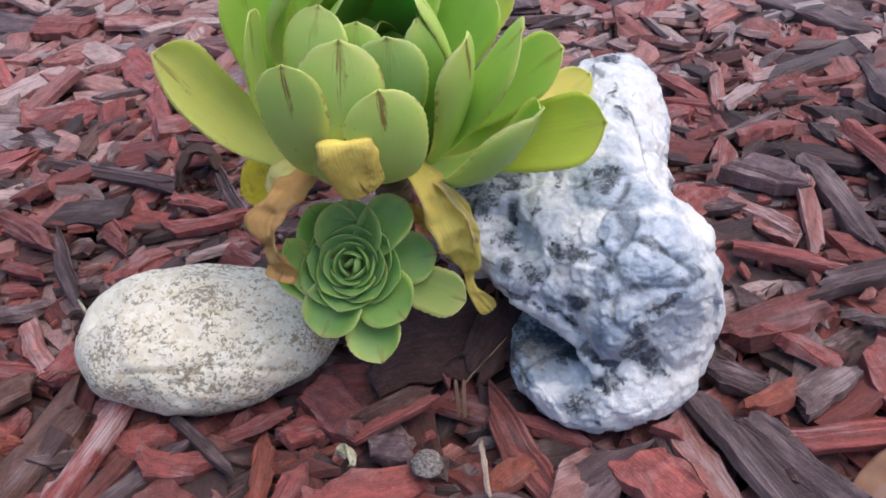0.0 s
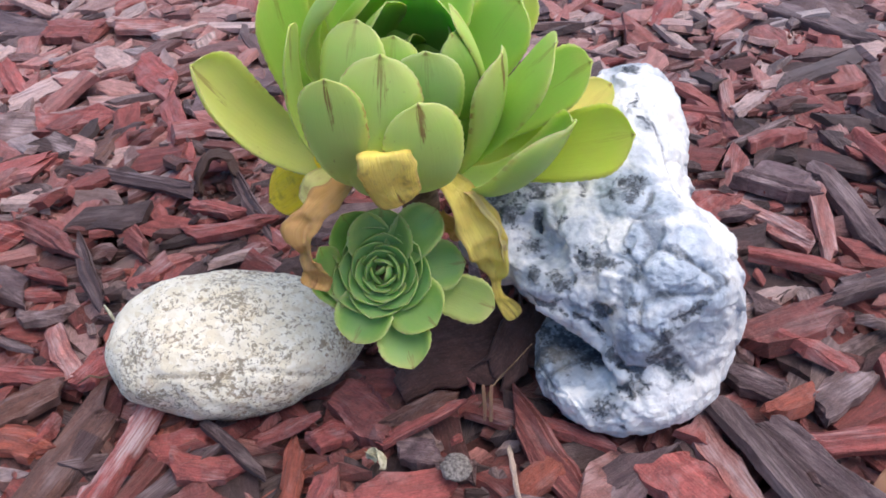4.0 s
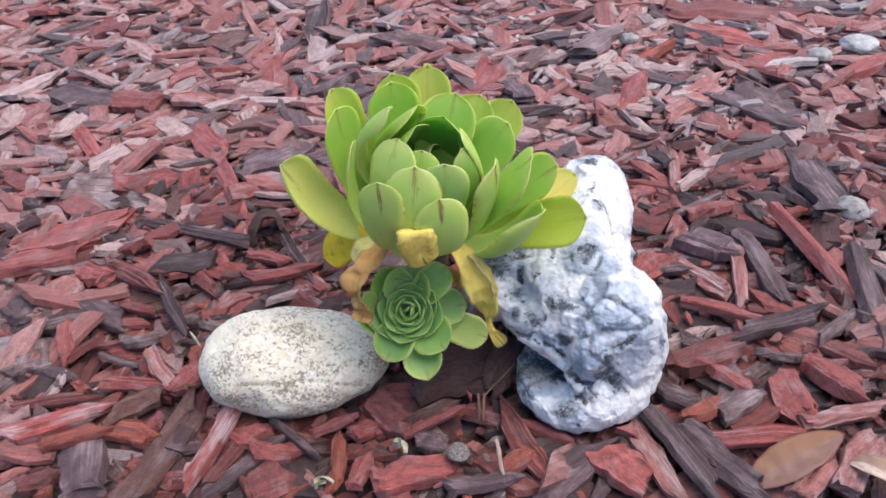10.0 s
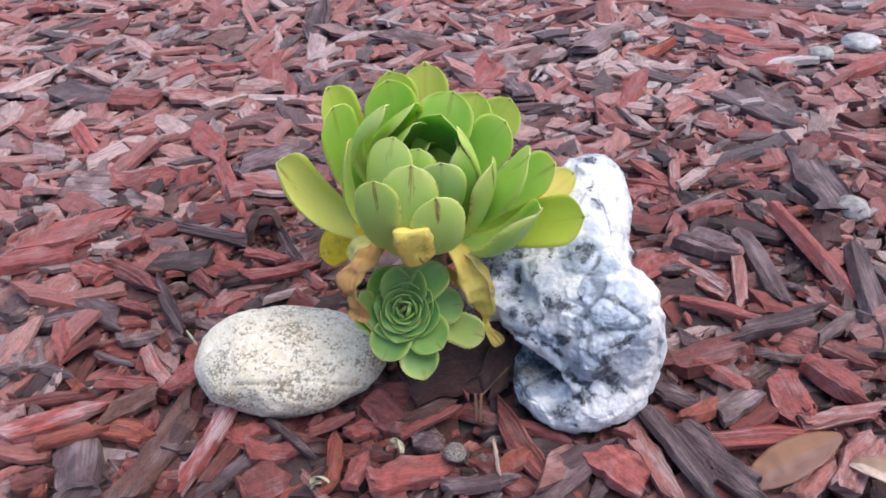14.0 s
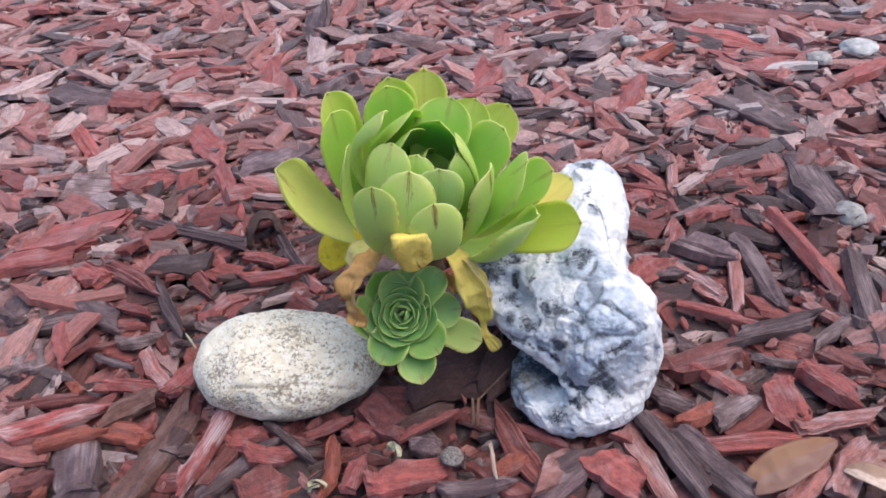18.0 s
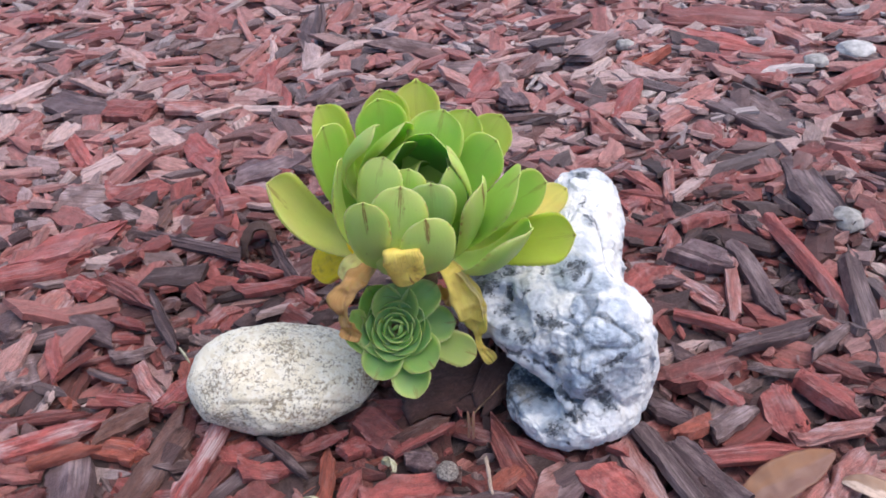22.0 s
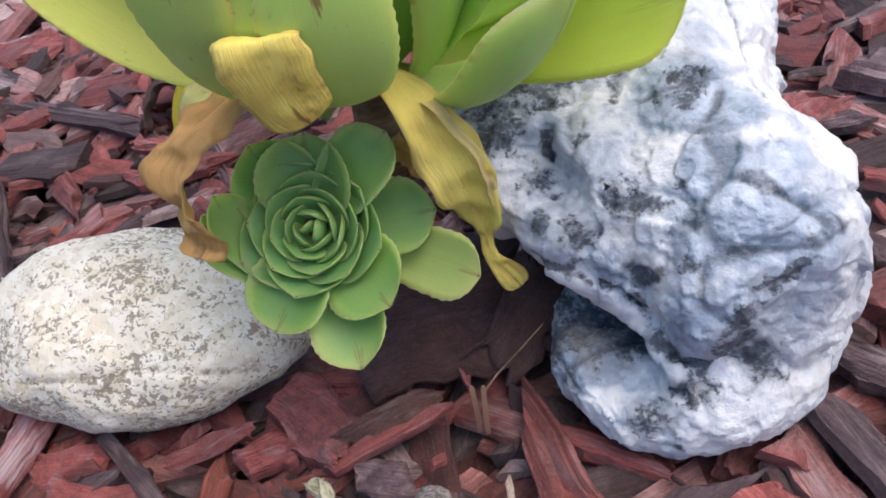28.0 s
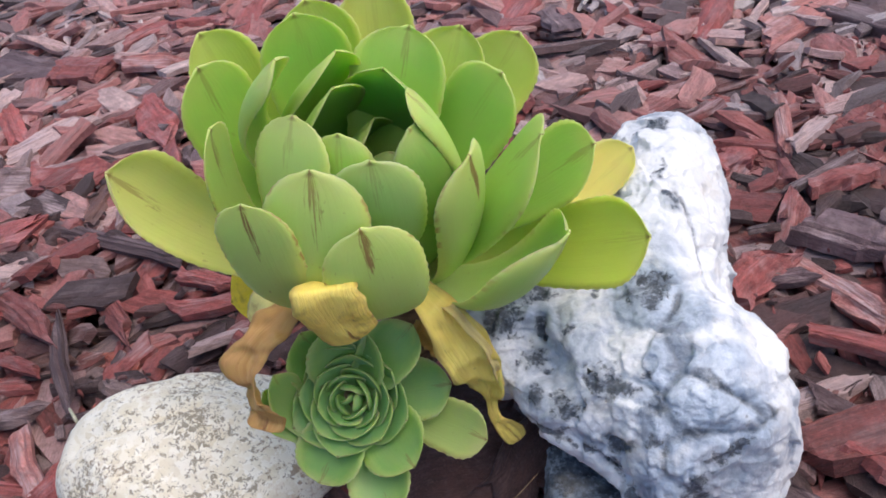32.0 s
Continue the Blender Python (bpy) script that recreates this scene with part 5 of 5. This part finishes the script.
chip("o", 0.1381, 0.2248, 26, 0.0282, 0.0113)
chip("d", 0.1273, 0.2403, -45, 0.0296, 0.0120)
chip("p", 0.1007, 0.1930, -75, 0.0537, 0.0123)
chip("d", 0.1163, 0.1961, -73, 0.0641, 0.0150)
chip("d", 0.1370, 0.1887, -63, 0.0569, 0.0175)
chip("r", 0.0826, 0.1897, -58, 0.0306, 0.0267)
chip("d", 0.0465, 0.1929, 26, 0.0633, 0.0124)
chip("v", 0.0482, 0.1842, 40, 0.0406, 0.0154)
chip("b", 0.0255, 0.2143, -69, 0.0542, 0.0145)
chip("o", 0.0226, 0.1987, 39, 0.0245, 0.0126)
chip("v", -0.0036, 0.1860, -7, 0.0383, 0.0115)
chip("r", -0.0384, 0.1940, 11, 0.0463, 0.0198)
chip("v", -0.0283, 0.2177, -15, 0.0188, 0.0126)
chip("g", -0.0130, 0.2087, -11, 0.0161, 0.0092)
chip("r", -0.0269, 0.2311, 24, 0.0376, 0.0061)
chip("t", -0.0260, 0.2384, 27, 0.0295, 0.0097)
chip("b", -0.0502, 0.2410, -46, 0.0332, 0.0197)
chip("o", -0.0633, 0.2191, 20, 0.0320, 0.0043)
chip("r", -0.0671, 0.2321, 26, 0.0189, 0.0112)
chip("r", -0.0875, 0.2351, 22, 0.0263, 0.0064)
chip("o", -0.0845, 0.2083, 85, 0.0425, 0.0094)
chip("r", -0.0689, 0.1984, 70, 0.0245, 0.0104)
chip("b", -0.0603, 0.2105, -66, 0.0207, 0.0094)
chip("t", -0.1917, 0.2298, 70, 0.0790, 0.0209)
chip("q", -0.1590, 0.2290, 70, 0.0579, 0.0112, z=0.008)
chip("b", -0.1470, 0.2240, 68, 0.0488, 0.0085)
chip("d", -0.1406, 0.2114, 45, 0.0487, 0.0111)
chip("r", -0.1372, 0.2350, 2, 0.0257, 0.0182)
chip("r", -0.1220, 0.2187, -10, 0.0285, 0.0140)
chip("b", -0.1224, 0.1973, 26, 0.0276, 0.0240)
chip("d", -0.1107, 0.2275, -46, 0.0414, 0.0057)
chip("v", -0.2358, 0.2203, 108, 0.0575, 0.0252)
chip("o", -0.2160, 0.2444, -17, 0.0361, 0.0139)
chip("q", -0.2601, 0.2543, 23, 0.0607, 0.0180)
chip("o", -0.2465, 0.2401, 12, 0.0381, 0.0107)
chip("b", -0.2713, 0.2742, 7, 0.0490, 0.0085)
chip("r", -0.2821, 0.3312, -67, 0.0455, 0.0109)
chip("o", -0.2700, 0.2998, -48, 0.0327, 0.0053)
chip("p", -0.3025, 0.3862, 82, 0.0391, 0.0223)
chip("r", -0.2837, 0.4083, -30, 0.0288, 0.0170)
chip("b", -0.2555, 0.4038, -45, 0.0698, 0.0161)
chip("d", -0.2687, 0.3668, -42, 0.0541, 0.0195)
chip("d", -0.2968, 0.3497, 31, 0.0478, 0.0127)
chip("d", -0.3243, 0.3763, 48, 0.0339, 0.0353)
chip("g", -0.2993, 0.3189, 31, 0.0207, 0.0314)
chip("g", -0.2294, 0.3307, 3, 0.0282, 0.0123)
chip("r", -0.2377, 0.3626, -27, 0.0280, 0.0074)
chip("p", -0.2087, 0.2995, -56, 0.0429, 0.0101)
chip("r", -0.2186, 0.2868, -13, 0.0448, 0.0097)
chip("r", -0.1873, 0.2867, 51, 0.0262, 0.0158)
chip("g", -0.2373, 0.3077, -32, 0.0386, 0.0044)
chip("d", -0.2144, 0.3628, -62, 0.0710, 0.0088)
chip("b", -0.2058, 0.4057, -50, 0.0641, 0.0118)
chip("r", -0.1421, 0.3982, -4, 0.0498, 0.0130)
chip("r", -0.1504, 0.4176, -22, 0.0336, 0.0096)
chip("d", -0.1316, 0.4284, -64, 0.0748, 0.0095)
chip("t", -0.2155, 0.2643, 40, 0.0352, 0.0133)
chip("r", -0.2022, 0.2489, 69, 0.0154, 0.0080)
chip("g", 0.2076, 0.2691, -22, 0.0278, 0.0079)
chip("b", 0.2453, 0.2616, -40, 0.0278, 0.0137)
chip("g", 0.2519, 0.2912, 36, 0.0430, 0.0077)
chip("p", 0.2143, 0.1809, 43, 0.0478, 0.0167)
chip("p", 0.1850, 0.1730, 37, 0.0354, 0.0143)
chip("b", -0.2581, 0.2122, 23, 0.0216, 0.0122)
chip("o", -0.2540, 0.2100, 90, 0.0180, 0.0081)


# the loose pieces between them, near the plant
for k in range(150):
    kind = pick.choices("rbodpvgtw", (26, 16, 10, 20, 10, 8, 6, 6, 3))[0]
    while True:
        x, y = pick.uniform(-0.30, 0.32), pick.uniform(0.15, 0.52)
        if min((x - a) ** 2 + (y - b) ** 2 for a, b in placed) > 0.011 ** 2:
            break
    chip(kind, x, y, pick.gauss(20, 55), pick.uniform(0.016, 0.042), pick.uniform(0.005, 0.011), z=pick.uniform(-0.008, 0.002), roll=pick.uniform(-22, 22), pitch=pick.uniform(-12, 12))

# the rest of the bed, uncounted
rs = np.random.RandomState(11)


def scatter(count, x0, x1, y0, y1, z0, z1, tilt, size=0.027, least=0.010):
    xs, ys, zs = rs.uniform(x0, x1, count), rs.uniform(y0, y1, count), rs.uniform(z0, z1, count)
    length = np.clip(rs.lognormal(math.log(size), 0.45, count), least, 0.085)
    width = np.clip(length * rs.uniform(0.22, 0.68, count), least * 0.3, 0.022)
    thick = np.clip(0.0015 + width * rs.uniform(0.2, 0.5, count), least * 0.2, 0.007)
    yaw = np.radians(rs.normal(15, 60, count))
    a, b = np.radians(rs.normal(0, tilt, count)), np.radians(rs.normal(0, tilt * 0.7, count))
    which = rs.randint(0, 30, count)
    vs, fs, uvs = [], [], []
    at = 0
    for i in range(count):
        v, f = SHAPES[which[i]]
        s = v * (length[i], width[i], thick[i])
        ca, sa, cb, sb, cy, sy = math.cos(a[i]), math.sin(a[i]), math.cos(b[i]), math.sin(b[i]), math.cos(yaw[i]), math.sin(yaw[i])
        y1r, z1r = s[:, 1] * ca - s[:, 2] * sa, s[:, 1] * sa + s[:, 2] * ca
        x2, z2 = s[:, 0] * cb + z1r * sb, -s[:, 0] * sb + z1r * cb
        vs.append(np.stack([x2 * cy - y1r * sy + xs[i], x2 * sy + y1r * cy + ys[i], z2 + zs[i]], 1))
        uvs.append(np.stack([s[:, 0] + 0.37 * (i % 97), s[:, 1] + s[:, 2] * 0.8 + 0.11 * (i % 53)], 1))
        fs += [tuple(k + at for k in q) for q in f]
        at += len(v)
    return np.concatenate(vs), fs, np.concatenate(uvs)


def bed(name, mat, *layers):
    vs, fs, uvs = [], [], []
    at = 0
    for v, f, uv in layers:
        vs.append(v)
        uvs.append(uv)
        fs += [tuple(k + at for k in q) for q in f]
        at += len(v)
    vs, uvs = np.concatenate(vs), np.concatenate(uvs)
    me = bpy.data.meshes.new(name)
    me.from_pydata(vs.tolist(), [], fs)
    layer = me.uv_layers.new(name="uv")
    index = np.empty(len(me.loops), dtype=np.int32)
    me.loops.foreach_get("vertex_index", index)
    layer.data.foreach_set("uv", uvs[index].astype(np.float32).ravel())
    me.materials.append(mat)
    return me


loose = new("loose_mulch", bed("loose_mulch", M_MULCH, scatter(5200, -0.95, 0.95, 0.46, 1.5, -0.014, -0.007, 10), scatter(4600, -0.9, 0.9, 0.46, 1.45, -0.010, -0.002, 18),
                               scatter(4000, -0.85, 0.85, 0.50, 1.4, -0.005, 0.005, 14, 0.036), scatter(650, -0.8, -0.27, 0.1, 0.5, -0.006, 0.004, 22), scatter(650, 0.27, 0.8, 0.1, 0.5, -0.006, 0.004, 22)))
loose.parent = mulch
tagged(loose, kind="stuff")
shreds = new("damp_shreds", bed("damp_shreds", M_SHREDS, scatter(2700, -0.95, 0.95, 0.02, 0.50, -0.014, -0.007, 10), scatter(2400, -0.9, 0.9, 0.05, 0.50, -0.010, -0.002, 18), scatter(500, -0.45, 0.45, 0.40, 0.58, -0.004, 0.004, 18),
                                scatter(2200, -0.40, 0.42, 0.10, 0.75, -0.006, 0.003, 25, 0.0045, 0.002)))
shreds.parent = mulch
tagged(shreds, kind="stuff")
outer = new("outer_mulch", bed("outer_mulch", M_MULCH, scatter(12000, -2.0, 2.0, -1.0, 2.8, -0.015, -0.006, 10, 0.05)))
outer.parent = mulch
tagged(outer, kind="stuff")
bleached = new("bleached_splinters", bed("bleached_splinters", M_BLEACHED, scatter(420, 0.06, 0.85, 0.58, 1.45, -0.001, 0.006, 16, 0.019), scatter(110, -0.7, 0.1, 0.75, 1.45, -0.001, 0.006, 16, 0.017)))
bleached.parent = mulch
tagged(bleached, kind="stuff")
